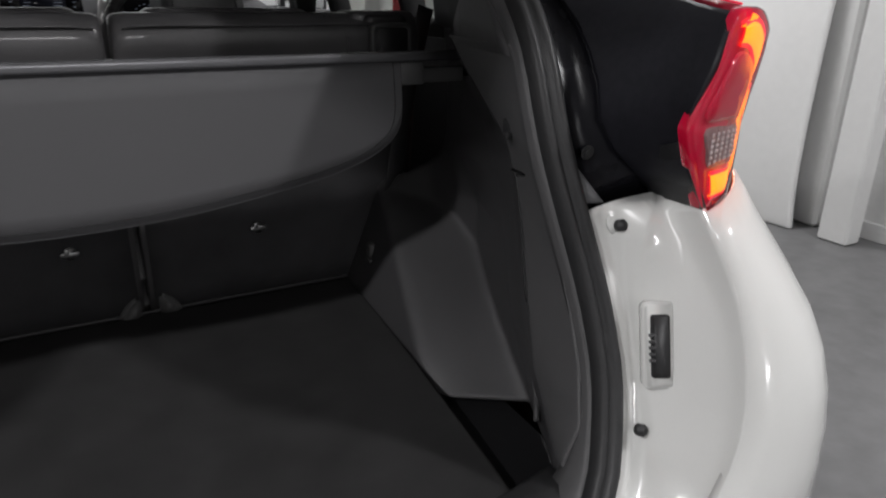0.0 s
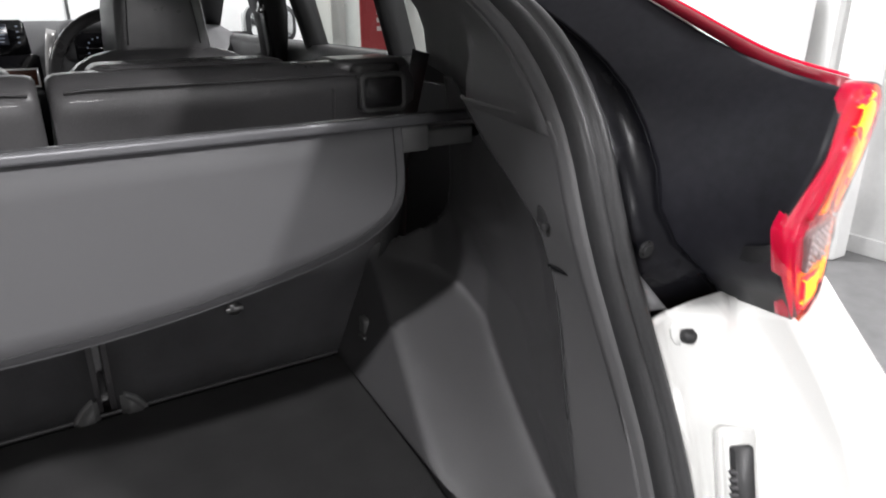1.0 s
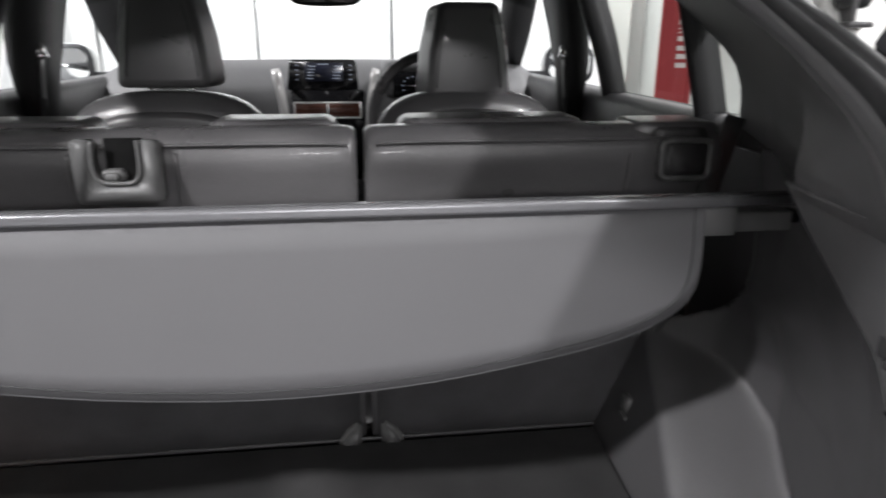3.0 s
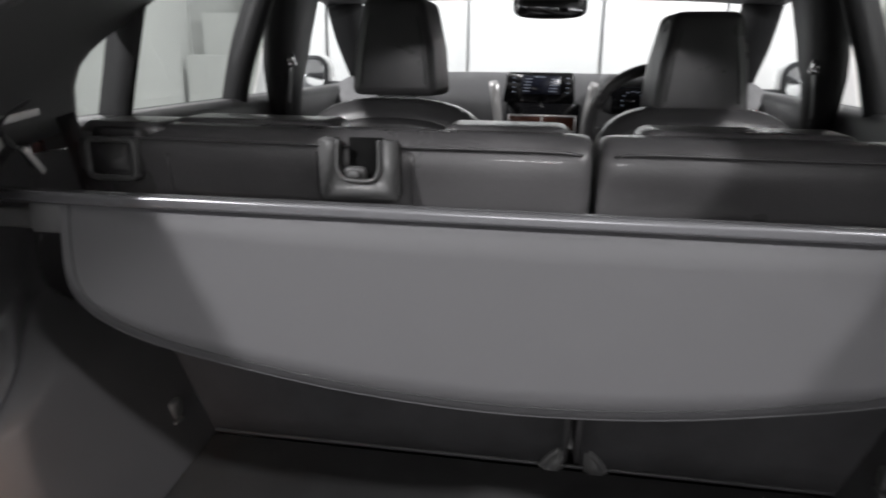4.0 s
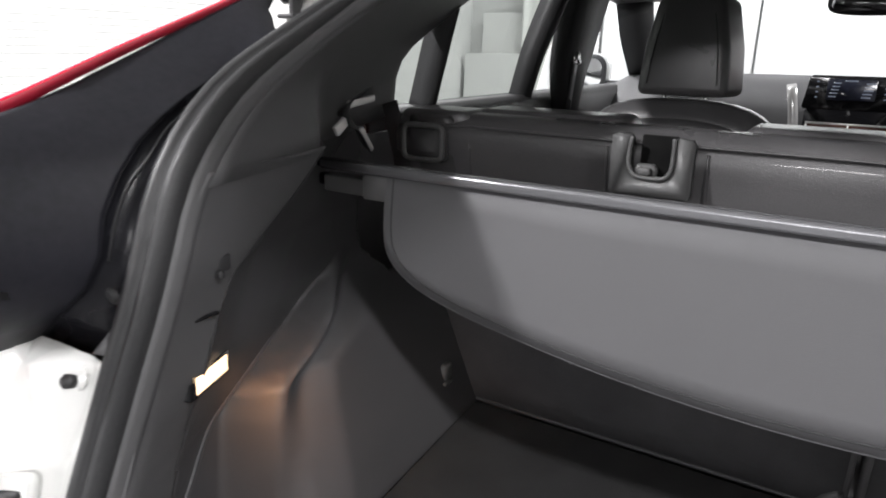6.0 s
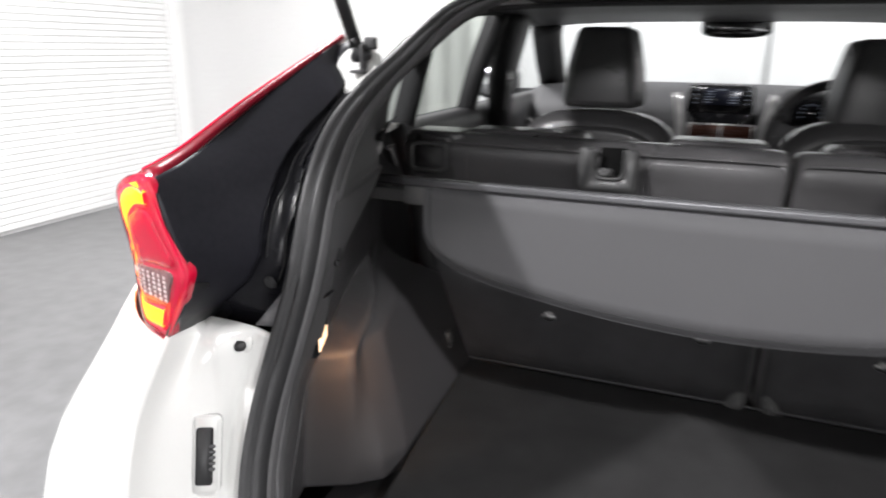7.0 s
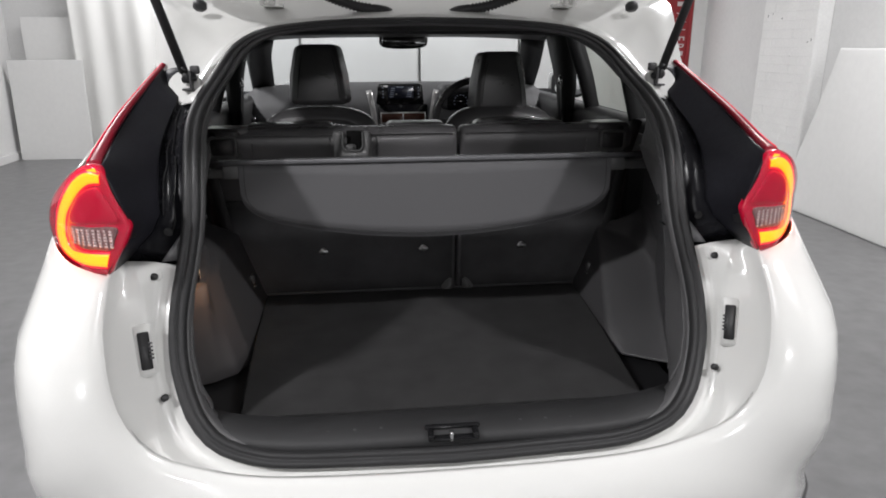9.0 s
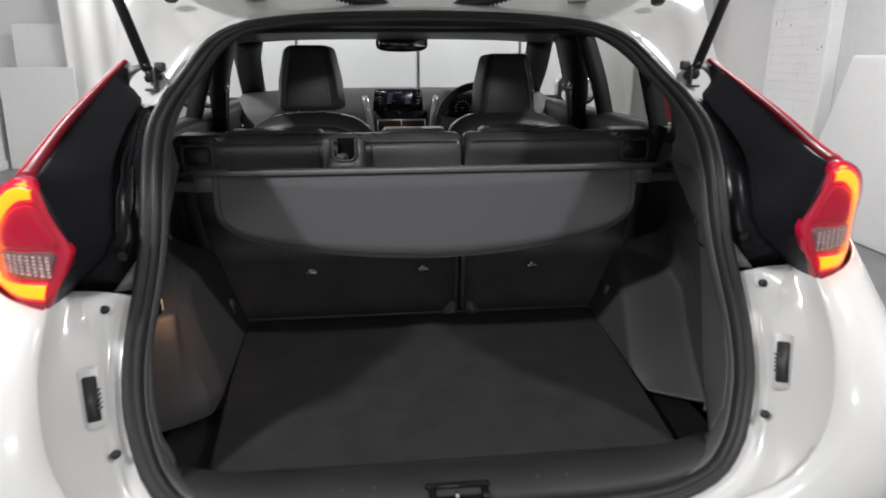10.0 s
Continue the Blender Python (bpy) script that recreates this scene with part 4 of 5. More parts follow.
for s in (1, -1):
    path = spline([(0.60 * s, 0.66, 1.235), (0.567 * s, 0.655, 1.12), (0.545 * s, 0.66, 1.0), (0.53 * s, 0.67, 0.90), (0.50 * s, 0.69, 0.83)], 24)
    part("seat_belt", sweep(path, [(-0.015, 0), (-0.014, 0.001), (0.014, 0.001), (0.015, 0), (0.014, -0.001), (-0.014, -0.001)], up=(0, -1, 0)), RUBBER, car, "black seat belt webbing")

# ---- rear seat backs ----
BACK_SHAPE = [(0.722, 0.735), (0.712, 0.80), (0.700, 0.88), (0.690, 0.96), (0.678, 1.04), (0.664, 1.12), (0.652, 1.17), (0.650, 1.195), (0.657, 1.213), (0.672, 1.224), (0.70, 1.226), (0.735, 1.214), (0.76, 1.17), (0.80, 0.95), (0.84, 0.74)]


def seat_back(x0, x1, lift=0.0):
    cy, cz = 0.72, 0.98
    rows = []
    w = x1 - x0
    for dx, k in ((0.0, 0.90), (0.003, 0.955), (0.010, 0.985), (0.022, 0.997), (0.045, 1.0)):
        rows.append((x0 + dx, k))
    rows += [(x0 + w * k, 1.0) for k in (0.3, 0.5, 0.7)]
    rows += [(x1 - dx, k) for dx, k in ((0.045, 1.0), (0.022, 0.997), (0.010, 0.985), (0.003, 0.955), (0.0, 0.90))]
    out = []
    for x, k in rows:
        k2 = 1 - (1 - k) * 0.35
        out.append([Vector((x, cy + (y - cy) * k, cz + (z - cz) * k2 + (lift if z > 1.1 else 0))) for y, z in BACK_SHAPE])
    bm = grid(out, close_v=True)
    bm.verts.ensure_lookup_table()
    m = len(BACK_SHAPE)
    bm.faces.new([bm.verts[j] for j in range(m)])
    bm.faces.new([bm.verts[len(bm.verts) - m + j] for j in range(m)])
    bmesh.ops.recalc_face_normals(bm, faces=bm.faces)
    return bm


seat_l = part("rear_backrest", seat_back(-0.585, 0.093), LEATHER, car, "black leather rear seat back, upright, wide part")
seat_r = part("rear_backrest", seat_back(0.103, 0.585), LEATHER, car, "black leather rear seat back, upright, narrow part")


def back_y(z):
    return lerp_table([(z_, y_) for y_, z_ in BACK_SHAPE[:8]], z)


for seat, x0, x1 in ((seat_l, -0.575, 0.085), (seat_r, 0.111, 0.575)):
    rows = []
    for z in np.linspace(0.745, 1.03, 8):
        rows.append([Vector((x, back_y(z) - 0.004, z)) for x in np.linspace(x0, x1, 12)])
    bm = grid(rows)
    bmesh.ops.recalc_face_normals(bm, faces=bm.faces)
    thick(part("felt_backing", bm, FELT, seat, "black felt on the seat's rear"), 0.006, 0)
    zt = 1.208
    part("piping", sweep(spline([(x0 + 0.01, 0.662, zt - 0.012), (x0 + 0.03, 0.6515, zt), ((x0 + x1) / 2, 0.651, zt), (x1 - 0.03, 0.6515, zt), (x1 - 0.01, 0.662, zt - 0.012)], 40), ring(0.0022, 6), up=(0, 0, 1)), LEATHER, seat)
for x, seat in ((-0.285, seat_l), (0.0, seat_l), (0.288, seat_r)):
    part("anchor_bolt", join(disc((x, 0.690, 0.874), (0, -1, 0), 0.010, 0.008, 12, 0.002), box((x, 0.687, 0.874), (0.026, 0.004, 0.007), 0.001), box((x - 0.004, 0.684, 0.880), (0.006, 0.006, 0.010), 0.001)), STEEL, seat, "zinc child-seat anchor")
for x, s, seat in ((0.075, -1, seat_l), (0.128, 1, seat_r)):
    part("hinge_cover", slab([(x + s * a - 0.006 * s, z) for a, z in ((-0.006, 0.735), (0.030, 0.735), (0.027, 0.748), (0.017, 0.763), (0.004, 0.774), (-0.006, 0.776))][::s], 0.03, 0.006, 3, m=Matrix.Translation((0, 0.698, 0))), GREY_PLASTIC, seat, "grey plastic hinge cover")
# belt guide with its hollow, on the wide part
HOLLOW_SHADE = material("hollow_shade_black", (0.010, 0.010, 0.010), 0.95, vary=0.2, bump=0, ior=1.1)
notch = [(0.027, 1.218), (0.027, 1.186), (0.024, 1.175), (0.015, 1.168), (-0.012, 1.168), (-0.021, 1.173), (-0.026, 1.184), (-0.026, 1.200), (-0.024, 1.218)]
frame_outline = [(0.050, 1.216), (0.050, 1.146), (0.044, 1.142), (-0.044, 1.142), (-0.050, 1.146), (-0.050, 1.216), (-0.047, 1.220)]
g = part("belt_guide", slab([(x - 0.188, z) for x, z in frame_outline + notch[::-1]], 0.020, 0.003, m=Matrix.Translation((0, 0.632, 0))), GREY_PLASTIC, seat_l, "moulded dark plastic belt guide, open at the top")
# block filling the notch; the depth's shade is put into its near-black colour
part("guide_shade", box((-0.182, 0.650, 1.194), (0.044, 0.006, 0.050), 0.002), HOLLOW_SHADE, g, "black block for the shade in the belt guide's opening")
part("guide_ramp", pad(rounded(0.030, 0.018, 0.008, cx=-0.194, cz=1.175), 0.634, 0.650, 0.006, 0.003), GREY_PLASTIC, g, "rounded ramp in the belt guide")
part("guide_rim", sweep([Vector((q.x - 0.188, 0.6315, q.z)) for q in spline([(x, 0, z) for x, z in notch], 40)], ring(0.0028, 8), up=(0, 1, 0)), GREY_PLASTIC, g)
for d in (-0.062, 0.062):
    part("guide_seam", sweep([Vector((-0.186 + d, back_y(z) - 0.001, z)) for z in np.linspace(1.04, 1.20, 10)], ring(0.0018, 6), up=(0, 1, 0)), LEATHER, g)
# release handles at both outer ends
for s, seat in ((-1, seat_l), (1, seat_r)):
    b = part("release_bezel", slab(rounded(0.074, 0.056, 0.010, cx=0.525 * s, cz=1.182), 0.02, 0.004, m=Matrix.Translation((0, 0.6405, 0))), TRIM, seat, "black seat release bezel")
    part("bezel_ring", sweep([Vector((x, 0.6395, z)) for x, z in rounded(0.068, 0.050, 0.010, cx=0.525 * s, cz=1.182)], ring(0.0042, 8), closed=True, up=(0, 1, 0)), GREY_PLASTIC, b, "raised rim of the release bezel")
    part("release_paddle", slab(rounded(0.046, 0.036, 0.004, cx=0.525 * s, cz=1.184), 0.006, 0.001, m=Matrix.Translation((0, 0.6385, 0))), TRIM, b, "release paddle")
    part("seam", sweep([Vector((0.452 * s, back_y(z) - 0.0005, z)) for z in np.linspace(1.04, 1.19, 10)], ring(0.002, 6), up=(0, 1, 0)), LEATHER, seat)
    part("outer_bolster", pad(rounded(0.12, 0.036, 0.014, cx=0.52 * s, cz=1.2105), 0.656, 0.75, 0.012, 0.002), LEATHER, seat, "leather bolster")
# low head restraints lying on the backs
for x, w, seat in ((-0.36, 0.24, seat_l), (-0.015, 0.17, seat_l), (0.28, 0.26, seat_r)):
    part("head_restraint", pad(rounded(w, 0.045, 0.02, cx=x, cz=1.2085), 0.70, 0.80, 0.018, 0.003), LEATHER, seat, "low black leather head restraint")

# ---- front seats ----
def front_seat(cx, dz):
    out = spline([(-0.20, 0, 0.70), (-0.225, 0, 0.95), (-0.222, 0, 1.10), (-0.20, 0, 1.165), (-0.13, 0, 1.206), (0, 0, 1.218), (0.13, 0, 1.206), (0.20, 0, 1.165), (0.222, 0, 1.10), (0.225, 0, 0.95), (0.20, 0, 0.70), (0, 0, 0.68)], 60, True)
    s = part("front_seat", pad([(cx + q.x, q.z) for q in out], 1.36, 1.49, 0.05, 0.012), LEATHER, car, "black leather front seat")
    part("back_panel", pad([(cx + q.x * 0.82, 0.96 + (q.z - 0.96) * 0.84) for q in out], 1.348, 1.38, 0.015, 0.01), LEATHER, s)
    bm = bmesh.new()
    bmesh.ops.create_cube(bm, size=1.0)
    for v in bm.verts:
        up = v.co.z > 0
        front = v.co.y > 0
        wide = (0.090 if up else 0.122) if front else (0.066 if up else 0.098)
        v.co = Vector((cx + wide * (1 if v.co.x > 0 else -1), (1.505 if up else 1.50) if front else (1.405 if up else 1.392), (1.441 if up else 1.224) + dz - (0.006 if front and up else 0)))
    bmesh.ops.subdivide_edges(bm, edges=bm.edges[:], cuts=1, use_grid_fill=True)
    for v in bm.verts:
        mid = (v.co.x - cx) / 0.1
        if abs(v.co.z - (1.333 + dz)) < 0.02:
            v.co.x += 0.007 * mid
        if v.co.y < 1.42:
            v.co.y -= 0.007 * (1 - min(1.0, abs(mid)))
    bmesh.ops.bevel(bm, geom=[e for e in bm.edges if e.calc_face_angle(0) > 0.5], offset=0.020, segments=5, affect="EDGES", profile=0.55)
    hr = part("headrest", bm, LEATHER, s, "black leather headrest")
    for e in (-1, 1):
        seam = [(cx + e * (0.076 - 0.026 * k + 0.016 * k * (1 - k)), 1.3895 + 0.0125 * k, 1.250 + 0.166 * k + dz) for k in (0.0, 0.25, 0.5, 0.75, 1.0)]
        part("headrest_seam", sweep(spline(seam, 20), ring(0.0016, 6), up=(0, 1, 0)), RUBBER, hr, "dark stitched seam")
    for d in (-0.045, 0.045):
        part("headrest_post", disc((cx + d, 1.45, 1.215 + dz / 2), (0, 0, 1), 0.006, 0.07, 12), CHROME, s)
    part("cushion", box((cx, 1.62, 0.62), (0.48, 0.5, 0.16), 0.05, 3), LEATHER, s)


front_seat(-0.325, 0.0)
front_seat(0.36, -0.028)
part("cabin_floor", box((0, 1.6, 0.40), (1.4, 2.0, 0.04)), CARPET, car, smooth=False)
part("rear_cushion", box((0, 1.0, 0.66), (1.2, 0.45, 0.2), 0.05, 3), LEATHER, car, "black leather rear bench cushion")

# ---- dashboard ----
rows = []
for y, z in ((1.98, 0.70), (1.96, 0.95), (1.95, 1.10), (1.96, 1.165), (2.0, 1.20), (2.10, 1.235), (2.25, 1.255), (2.42, 1.25), (2.6, 1.19)):
    rows.append([Vector((x, y + 0.04 * (x / 0.68) ** 2, z - 0.02 * (abs(x) / 0.68) ** 3)) for x in np.linspace(-0.70, 0.70, 25)])
bm = grid(rows)
bmesh.ops.recalc_face_normals(bm, faces=bm.faces)
dash = thick(part("dashboard", bm, DASH, car, "charcoal grey dashboard with centre screen"), 0.01, 0)
m = Matrix.Translation((0.0, 1.93, 1.225)) @ Matrix.Rotation(radians(-10), 4, "X") @ Matrix.Translation((-0.012, 0, -1.225))
part("screen_housing", slab([(-0.098, 1.18), (0.118, 1.18), (0.112, 1.262), (0.104, 1.27), (-0.080, 1.27), (-0.088, 1.262)], 0.03, 0.004, m=m), GLOSS_BLACK, dash, "gloss black screen housing")
part("screen", slab(rounded(0.115, 0.055, 0.003, cx=0.014, cz=1.232), 0.002, m=m @ Matrix.Translation((0, -0.0025, 0))), material("screen_glass_dark", (0.02, 0.022, 0.035), 0.2, vary=0.4, grain=80, bump=0), dash, "dark touch screen")
for j in range(5):
    for x, w in ((-0.028, 0.018), (0.05, 0.022)):
        part("screen_text", box((x + 0.002 * j, -0.0035, 1.213 + 0.009 * j), (w, 0.001, 0.0028), m=m), SCREEN, dash)
part("screen_text", box((0.012, -0.0035, 1.255), (0.03, 0.001, 0.003), m=m), SCREEN, dash)
for j in range(4):
    for x in (-0.066, 0.094):
        part("screen_button", box((x, -0.003, 1.21 + 0.014 * j), (0.006, 0.001, 0.003), m=m), SCREEN, dash)
part("centre_console", slab([(-0.105, 0.90), (0.125, 0.90), (0.122, 1.178), (-0.100, 1.178)], 0.05, 0.004, m=Matrix.Translation((0, 1.925, 0))), GLOSS_BLACK, dash, "gloss black centre console")
for s, x0 in ((-1, -0.122), (1, 0.142)):
    path = spline([(x0 + 0.018 * s, 1.93, 1.235), (x0 + 0.012 * s, 1.91, 1.21), (x0, 1.905, 1.14), (x0 - 0.01 * s, 1.905, 1.02), (x0 - 0.02 * s, 1.90, 0.90)], 20)
    part("console_trim", sweep(path, [(-0.012, -0.01), (-0.012, 0.01), (0.012, 0.012), (0.012, -0.01)], up=(0, -1, 0)), SILVER, dash, "silver console trim strip")
vent = part("air_vent", slab([(-0.095, 1.095), (0.115, 1.095), (0.112, 1.145), (-0.092, 1.145)], 0.01, 0.003, m=Matrix.Translation((0.0, 1.917, 0))), WOOD, dash, "brown trimmed centre air vents")
for z in (1.097, 1.143):
    part("vent_line", box((0.01, 1.912, z), (0.205, 0.006, 0.005), 0.001), SILVER, vent)
for x in (-0.090, 0.01, 0.110):
    part("vent_line", box((x, 1.912, 1.12), (0.005, 0.006, 0.045), 0.001), SILVER, vent)
for j in range(4):
    part("vent_slat", box((0.01, 1.913, 1.104 + 0.0105 * j), (0.2, 0.004, 0.0025), 0.0005), WOOD, vent)
# instrument hood and dials
part("dial_hood", box((0.33, 1.99, 1.21), (0.30, 0.18, 0.11), 0.03, 3), DASH, dash, "instrument hood")
part("dial_face", slab(rounded(0.24, 0.075, 0.01, cx=0.33, cz=1.195), 0.004, m=Matrix.Translation((0, 1.895, 0))), GLOSS_BLACK, dash)
for cx in (0.27, 0.39):
    for i in range(9):
        a = radians(200 - 27 * i)
        part("dial_mark", box((cx + 0.03 * math.cos(a), 1.893, 1.19 + 0.03 * math.sin(a)), (0.004, 0.002, 0.004)), SCREEN, dash)
c = Vector((0.33, 1.75, 1.115))
tilt = Matrix.Rotation(radians(-22), 4, "X")
path = [c + (tilt @ Vector((0.186 * math.cos(a), 0, 0.186 * math.sin(a)))) for a in [2 * math.pi * i / 48 for i in range(48)]]
wheel = part("steering_wheel", sweep(path, ring(0.0155, 10), closed=True, up=[(q - c).normalized() for q in path]), LEATHER, car, "black leather steering wheel")
part("wheel_hub", slab(rounded(0.15, 0.13, 0.05, cx=0.33, cz=1.10), 0.05, 0.015, m=Matrix.Translation((0, 1.78, 0))), DASH, wheel)
for s in (1, -1):
    part("wheel_spoke", box((0.33 + 0.11 * s, 1.77, 1.11), (0.12, 0.02, 0.035), 0.006), DASH, wheel)

# ---- cabin sides: doors, pillars, glass ----
def pillar(s, pts, w, name="pillar", mat=CABIN_BLACK, label="dark pillar between the side windows", out=-0.03, inn=0.02):
    """pts: from belt to roof (x, y, z); w: width along y."""
    path = spline([(x * s, y, z) for x, y, z in pts], 12)
    return part(name, sweep(path, [(-w / 2, out), (-w / 2 + 0.01, inn - 0.008), (0, inn), (w / 2 - 0.01, inn - 0.008), (w / 2, out)], up=(-s, 0, 0.3)), mat, car, label)


for s in (1, -1):
    rows = [[Vector((x * s, y, z)) for y in np.linspace(0.70, 2.5, 14)] for x, z in ((0.69, 0.42), (0.70, 0.85), (0.665, 0.95), (0.66, 1.06), (0.675, 1.14), (0.672, 1.19), (0.69, 1.206), (0.735, 1.208))]
    bm = grid(rows)
    bmesh.ops.recalc_face_normals(bm, faces=bm.faces)
    door = thick(part("door_lining", bm, DOOR_GREY, car, "charcoal door linings under the windows"), 0.01, 0)
    part("grab_handle", box((0.655 * s, 1.98, 1.12), (0.02, 0.12, 0.025), 0.008), CHROME, door, "bright inner door handle")
    pillar(s, [(0.70, 0.915, 1.19), (0.651, 0.905, 1.35), (0.61, 0.90, 1.48)], 0.036, "door_frame", CABIN_BLACK, "black frame bar of the rear door glass")
    pillar(s, [(0.703, 1.374, 1.19), (0.662, 1.363, 1.316), (0.61, 1.395, 1.48)], 0.062, "door_frame", CABIN_BLACK, "black frame bar of the rear door glass")
    b = pillar(s, [(0.69, 1.69, 1.10), (0.655, 1.61, 1.22), (0.64, 1.58, 1.33), (0.60, 1.565, 1.49)], 0.27)
    part("belt_anchor", join(disc((0.625 * s, 1.52, 1.30), (1, 0, 0), 0.018, 0.02, bevel=0.003), box((0.625 * s, 1.52, 1.29), (0.02, 0.05, 0.012), 0.003)), CHROME, b, "belt anchor")
    part("front_belt", sweep(spline([(0.62 * s, 1.51, 1.29), (0.63 * s, 1.50, 1.15), (0.64 * s, 1.49, 0.9)], 12), [(-0.02, -0.001), (-0.02, 0.001), (0.02, 0.001), (0.02, -0.001)], up=(s, 0, 0)), RUBBER, b, "black belt webbing")
    pillar(s, [(0.68, 2.50, 1.19), (0.655, 2.27, 1.31), (0.628, 2.06, 1.41), (0.585, 1.86, 1.485)], 0.09, label="dark windscreen pillar", out=-0.055, inn=0.055)
    path = spline([(0.615 * s, 0.95, 1.475), (0.605 * s, 1.3, 1.50), (0.60 * s, 1.6, 1.50), (0.595 * s, 1.88, 1.488)], 16)
    part("roof_rail", sweep(path, [(-0.03, -0.02), (-0.03, 0.02), (0.03, 0.025), (0.03, -0.02)], up=(-s, 0, 0.5)), CABIN_BLACK, car, "dark roof rail lining")
    for mat, label, spans in ((DARK_GLASS, "dark tinted rear side glass", ((0.725, 0.74, 1.50, 1.20), (0.70, 0.78, 1.52, 1.32), (0.665, 0.88, 1.54, 1.43), (0.615, 1.0, 1.56, 1.50))), (GLASS, "clear front side glass", ((0.725, 1.51, 2.5, 1.20), (0.70, 1.53, 2.3, 1.32), (0.665, 1.55, 2.05, 1.43), (0.615, 1.57, 1.87, 1.50)))):
        bm = grid([[Vector((x * s, y, z)) for y in np.linspace(y0, y1, 6)] for x, y0, y1, z in spans])
        bmesh.ops.recalc_face_normals(bm, faces=bm.faces)
        win = part("side_glass", bm, mat, car, label)
        win.visible_shadow = False
    # mirror
    mir = part("wing_mirror", slab(rounded(0.20, 0.15, 0.05, cx=0.93 * s, cz=1.235), 0.10, 0.03, 3, m=Matrix.Translation((0, 2.42, 0))), WHITE_PAINT, car, "white door mirror")
    part("mirror_glass", slab(rounded(0.165, 0.115, 0.04, cx=0.93 * s, cz=1.235), 0.003, m=Matrix.Translation((0, 2.417, 0))), CHROME, mir, "mirror glass")
    part("mirror_bezel", slab(rounded(0.195, 0.145, 0.05, cx=0.93 * s, cz=1.235), 0.02, 0.006, 2, m=Matrix.Translation((0, 2.4185, 0))), CABIN_BLACK, mir, "black mirror bezel")
    part("mirror_foot", box((0.80 * s, 2.46, 1.19), (0.12, 0.05, 0.04), 0.012), TRIM, mir)

rows = []
for y, z, w in ((2.62, 1.20, 0.71), (2.35, 1.315, 0.69), (2.1, 1.41, 0.65), (1.86, 1.49, 0.60)):
    rows.append([Vector((x, y - 0.12 * (x / 0.7) ** 2, z)) for x in np.linspace(-w, w, 13)])
bm = grid(rows)
bmesh.ops.recalc_face_normals(bm, faces=bm.faces)
ws = part("windscreen", bm, GLASS, car, "clear windscreen")
ws.visible_shadow = False
part("windscreen_header", box((0, 1.87, 1.488), (1.2, 0.06, 0.03), 0.01), PILLAR_TRIM, car)
mr = part("rear_view_mirror", slab([(q.x + 0.018, q.z + 1.455) for q in spline([(-0.105, 0, 0.015), (-0.095, 0, 0.03), (0, 0, 0.034), (0.095, 0, 0.03), (0.105, 0, 0.015), (0.10, 0, -0.022), (0.05, 0, -0.034), (-0.05, 0, -0.034), (-0.10, 0, -0.022)], 40, True)], 0.03, 0.008, 3, m=Matrix.Translation((0, 1.90, 0))), RUBBER, car, "interior rear view mirror")
part("mirror_glass", slab(rounded(0.19, 0.05, 0.015, cx=0.018, cz=1.455), 0.002, m=Matrix.Translation((0, 1.898, 0))), CHROME, mr)
part("mirror_stalk", box((0.018, 1.94, 1.475), (0.03, 0.05, 0.03), 0.008), TRIM, mr)

# courtesy lamp in the left lining
m = Matrix.Translation((-0.511, 0.219, 0.986)) @ Matrix.Rotation(radians(112), 4, "Z") @ Matrix.Rotation(radians(3), 4, "Y")
cl = part("courtesy_lamp", slab(rounded(0.080, 0.030, 0.003), 0.02, 0.003, m=m), GLOSS_BLACK, car, "boot courtesy lamp, lit warm white")
part("lamp_lens", slab(rounded(0.068, 0.022, 0.003), 0.006, 0.002, m=m @ Matrix.Translation((0, -0.001, 0))), COURTESY, cl, "glowing warm lens")

bulb = area_lamp("courtesy_bulb", (-0.498, 0.236, 0.978), (-0.525, 0.335, 0.875), 0.018, 0.05, 0.048, (1.0, 0.46, 0.18))
bulb.data.spread = radians(85)

# belt with its bright tongue by the left seat, and the belt shaft cover
def turned(y, z, a, size):
    return box((0, 0, 0), size, 0.002, m=Matrix.Translation((-0.551, y, z)) @ Matrix.Rotation(radians(a), 4, "X"))


part("belt_tongue", turned(0.527, 1.246, 6, (0.007, 0.056, 0.010)), SILVER, car, "bright steel belt tongue")
part("belt_clip", turned(0.484, 1.217, 32, (0.007, 0.028, 0.014)), SILVER, car, "bright steel belt clip")
part("belt_bar", turned(0.536, 1.194, -52, (0.007, 0.040, 0.009)), SILVER, car, "bright steel belt bar")
part("belt_fold", sweep(spline([(-0.556, 0.545, 1.258), (-0.553, 0.50, 1.243), (-0.552, 0.49, 1.228), (-0.552, 0.512, 1.216), (-0.556, 0.545, 1.18)], 20), [(-0.012, -0.001), (-0.012, 0.001), (0.012, 0.001), (0.012, -0.001)], up=(-0.3, -1, 0.2)), RUBBER, car, "folded black belt webbing")

# ---- things in the room ----
shutter = empty("roller_shutter", "white ribbed steel roller shutter, closed, in the wall", "roller shutter", kind="structure")
for j in range(63):
    part("slat", box((LEFT + 0.01, 2.9, 0.05 + 0.050 * j), (0.022, 3.4, 0.0475), 0.007, 1), SHUTTER, shutter, smooth=False)
for y in (1.15, 4.65):
    part("guide_rail", box((LEFT + 0.04, y, 1.6), (0.1, 0.12, 3.2), 0.01), SHUTTER, shutter, smooth=False)


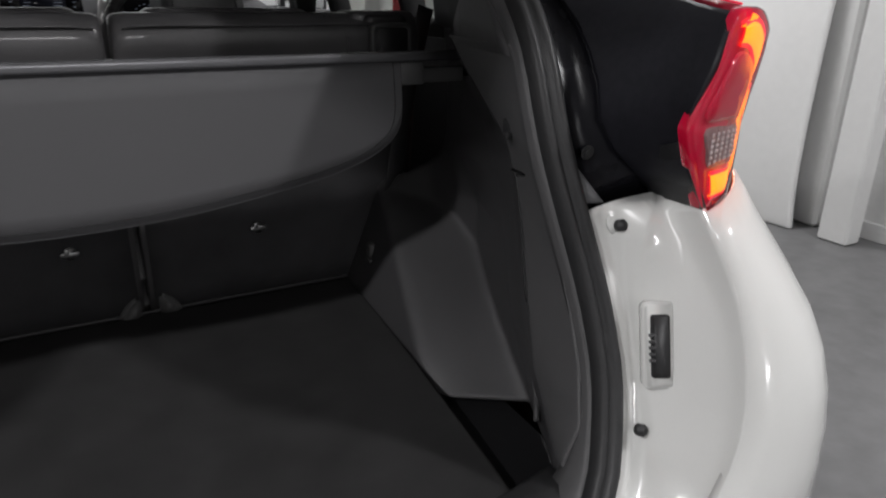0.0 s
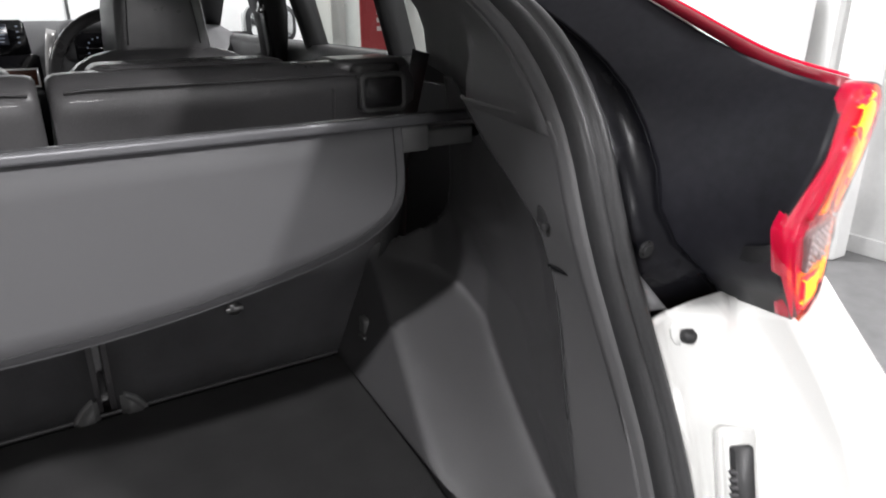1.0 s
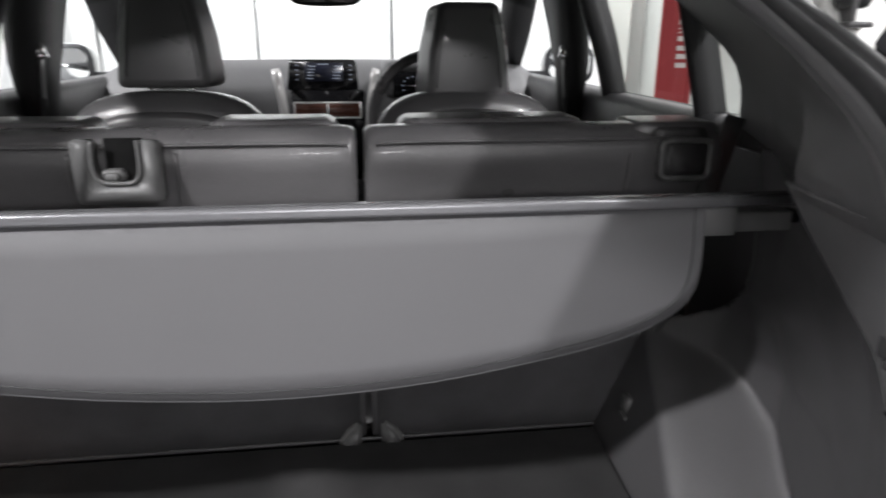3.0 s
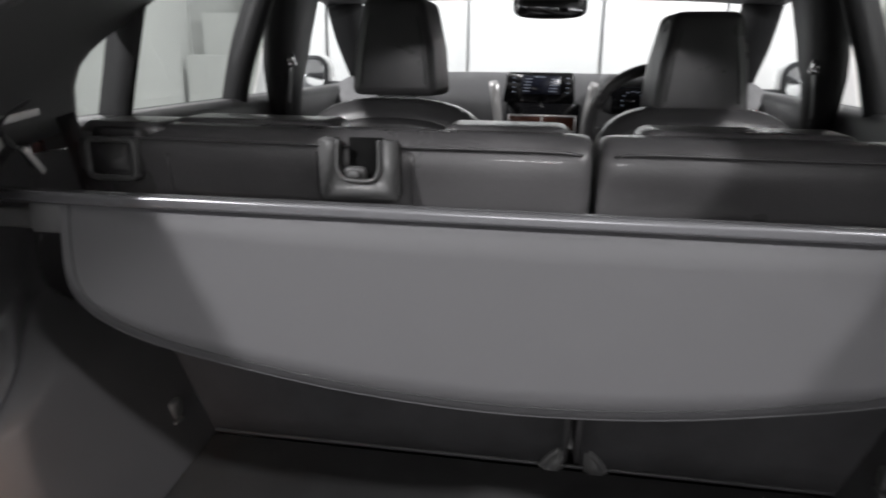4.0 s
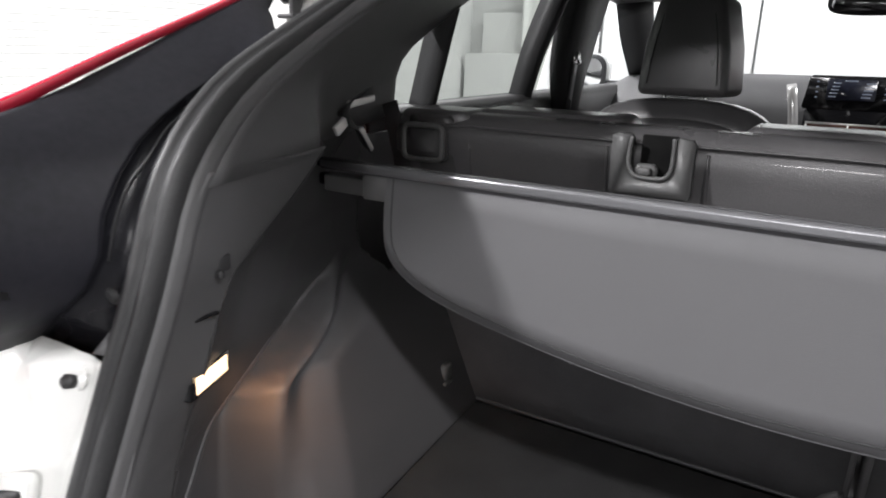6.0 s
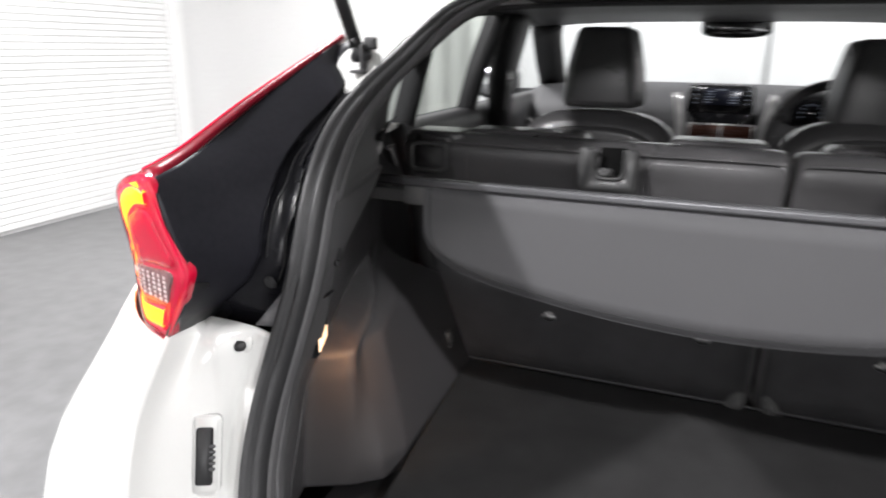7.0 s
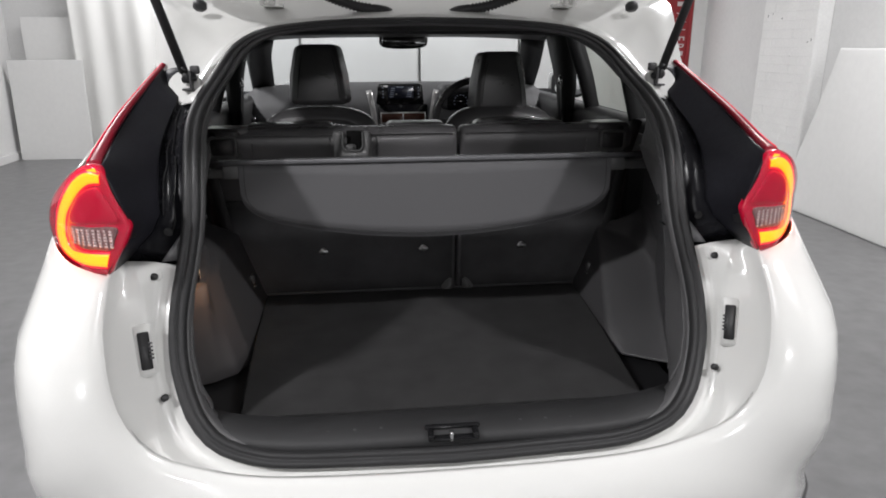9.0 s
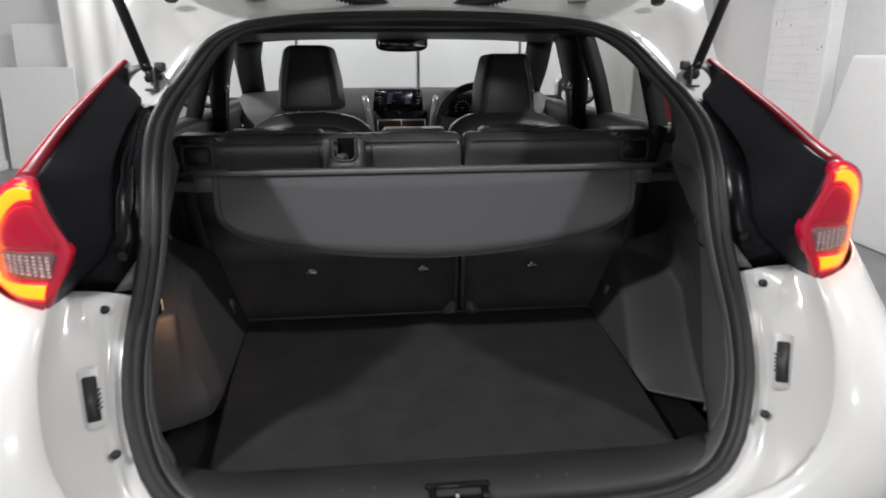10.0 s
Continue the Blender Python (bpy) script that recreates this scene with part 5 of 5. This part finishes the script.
def board(c, w, h, lean, turn, t=0.018):
    """A sheet standing on its lower edge at c, leaning back by lean degrees."""
    m = Matrix.Translation(c) @ Matrix.Rotation(radians(turn), 4, "Z") @ Matrix.Rotation(radians(-lean), 4, "X")
    return tagged(part("white_board", box((0, 0, h / 2), (w, t, h), 0.003, 1, m=m), BOARD, smooth=False), "large white sheet board leaning on the wall", "board", "boards against the walls")


board((-4.27, 8.16, 0), 0.92, 1.27, 3, 0)
board((-4.07, 8.36, 0), 1.0, 1.80, 2, 0)


def padded_sheet(x, y0, y1, h):
    """A thick white sheet on edge along the wall, bellied, with its far end cut in a curve."""
    rows = []
    for k in np.linspace(0, 1, 22):
        z = h * k
        far = y1 + lerp_table([(0, 0.0), (0.36, -0.03), (0.6, -0.15), (0.82, -0.24), (1.0, -0.31)], k)
        near = y0 + 0.04 * (1 - k) ** 6 * -1 + 0.03 * k
        row = []
        for j in np.linspace(0, 1, 40):
            y = near + (far - near) * j
            belly = 0.05 * math.sin(math.pi * k) * math.sin(math.pi * j) + 0.02 * math.sin(5.2 * j + 2.0 * k)
            row.append(Vector((x + 0.10 * k - belly, y, z)))
        rows.append(row)
    bm = grid(rows)
    bmesh.ops.recalc_face_normals(bm, faces=bm.faces)
    ob = part("white_sheet", bm, BOARD)
    thick(ob, 0.045, 0)
    mod = ob.modifiers.new("soft_edge", "BEVEL")
    mod.width, mod.segments, mod.limit_method = 0.018, 3, "ANGLE"
    return tagged(ob, "large padded white backdrop sheet leaning on the brick wall", "backdrop sheet")


padded_sheet(3.60, 1.88, 4.40, 1.40)
# folds of white cloth hung over the front wall, in sheets
def curtain(x0, x1, y, z0, z1, folds, seed):
    rnd = random.Random(seed)
    ph = [rnd.uniform(0, 6.28) for _ in range(4)]
    nx = int((x1 - x0) * 40)
    rows = []
    for zz in np.linspace(z0, z1, 14):
        r = []
        for i in range(nx + 1):
            x = x0 + (x1 - x0) * i / nx
            d = 0.02 * math.sin(folds * x + ph[0] + 0.3 * zz) + 0.02 * math.sin(2.3 * folds * x + ph[1]) + 0.012 * math.sin(0.9 * zz + 3 * x + ph[2])
            r.append(Vector((x, y + d, zz)))
        rows.append(r)
    bm = grid(rows)
    bmesh.ops.recalc_face_normals(bm, faces=bm.faces)
    c = part("curtain", bm, CLOTH)
    thick(c, 0.003, 0)
    return tagged(c, "white cloth sheet hanging in soft folds on the wall", "curtain", "hanging sheets")


curtain(-3.92, -2.86, 8.30, 0.02, 3.3, 9, 1)
curtain(-2.83, -1.05, 8.34, 0.02, 3.3, 4, 2)
curtain(-1.02, 0.55, 8.32, 0.02, 3.3, 3, 3)
curtain(0.58, 1.95, 8.33, 0.02, 3.3, 3, 4)
curtain(1.98, 3.6, 8.34, 0.02, 3.3, 5, 5)
# piers and post on the walls
for y, w, d, brick in ((4.9, 0.82, 0.14, True),):
    pier = tagged(part("wall_pier", box((RIGHT - d / 2, y, TOP / 2), (d, w, TOP), 0.012, 1), BRICK, smooth=False), "white painted brick pier on the wall", "pier", kind="structure")
    k = 0
    for row in range(24):
        z = 0.04 + 0.078 * row
        for j in range(5):
            yy = y - w / 2 + 0.105 + 0.215 * j - (0.105 if row % 2 else 0)
            y0, y1 = max(yy - 0.1070, y - w / 2), min(yy + 0.1070, y + w / 2)
            if y1 - y0 > 0.03:
                part("brick", box((RIGHT - d + 0.001 - 0.0008 * ((k * 7) % 4), (y0 + y1) / 2, z), (0.008, y1 - y0, 0.0771), 0.0016, 1), BRICK, pier, smooth=False)
            k += 1
rnd = random.Random(8)
for k in range(14):
    part("paint_chip", box((RIGHT - 0.142, rnd.uniform(4.52, 5.28), rnd.uniform(1.2, 2.2)), (0.006, rnd.uniform(0.008, 0.022), rnd.uniform(0.006, 0.03)), 0.002, 1), CONCRETE, pier, smooth=False)
tagged(part("wall_post", box((3.66, 1.60, 1.3), (0.13, 0.17, 2.6), 0.012, 1, m=None), BOARD, smooth=False), "white painted wooden post standing at the wall", "post")
tagged(part("wall_strip", box((RIGHT - 0.05, 1.95, 1.5), (0.1, 0.30, 3.0), 0.02, 1), BOARD, smooth=False), "white boxed-in strip on the wall", "trim", kind="structure")
sign = empty("banner", "red upright banner with pale vertical lettering on the wall", "banner")
part("backing", box((3.77, 6.81, 1.8), (0.16, 0.1, 3.6)), BOARD, sign, smooth=False)
part("cloth", box((3.50, 6.80, 2.1), (0.40, 0.03, 2.95), 0.004, 1), RED_SIGN, sign, smooth=False)
part("edge_strip", box((3.665, 6.778, 2.1), (0.05, 0.02, 2.95), 0.006, 1), RED_SIGN, sign, smooth=False)
for ch, zz in (("A", 1.79), ("L", 1.70), ("L", 1.612), ("E", 1.528), ("R", 1.446)):
    cu = bpy.data.curves.new("letter", "FONT")
    cu.body, cu.size, cu.extrude = ch, 0.18, 0.002
    ob = new("letter", cu)
    ob.data.materials.append(SIGN_WHITE)
    ob.matrix_world = Matrix.Translation((3.49, 6.781, zz)) @ Matrix.Rotation(radians(90), 4, "X") @ Matrix.Rotation(radians(-90), 4, "Z") @ Matrix.Diagonal((0.62, 1, 1, 1))
    ob.parent = sign
for zz in (1.97, 1.885, 1.33, 1.235, 1.15, 1.06):
    part("print_bar", box((3.55, 6.782, zz), (0.12, 0.004, 0.05), 0.001, 1), SIGN_WHITE, sign, smooth=False)
# skirting along the walls
for name, c, s in (("baseboard_left", (LEFT + 0.012, 6.6, 0.05), (0.024, 3.8, 0.1)), ("baseboard_right", (RIGHT - 0.012, (FRONT + BACK) / 2, 0.05), (0.024, FRONT - BACK - 0.1, 0.1))):
    tagged(part(name, box(c, s, 0.004, 1), PLASTER, smooth=False), "white painted skirting strip", "baseboard", kind="structure")
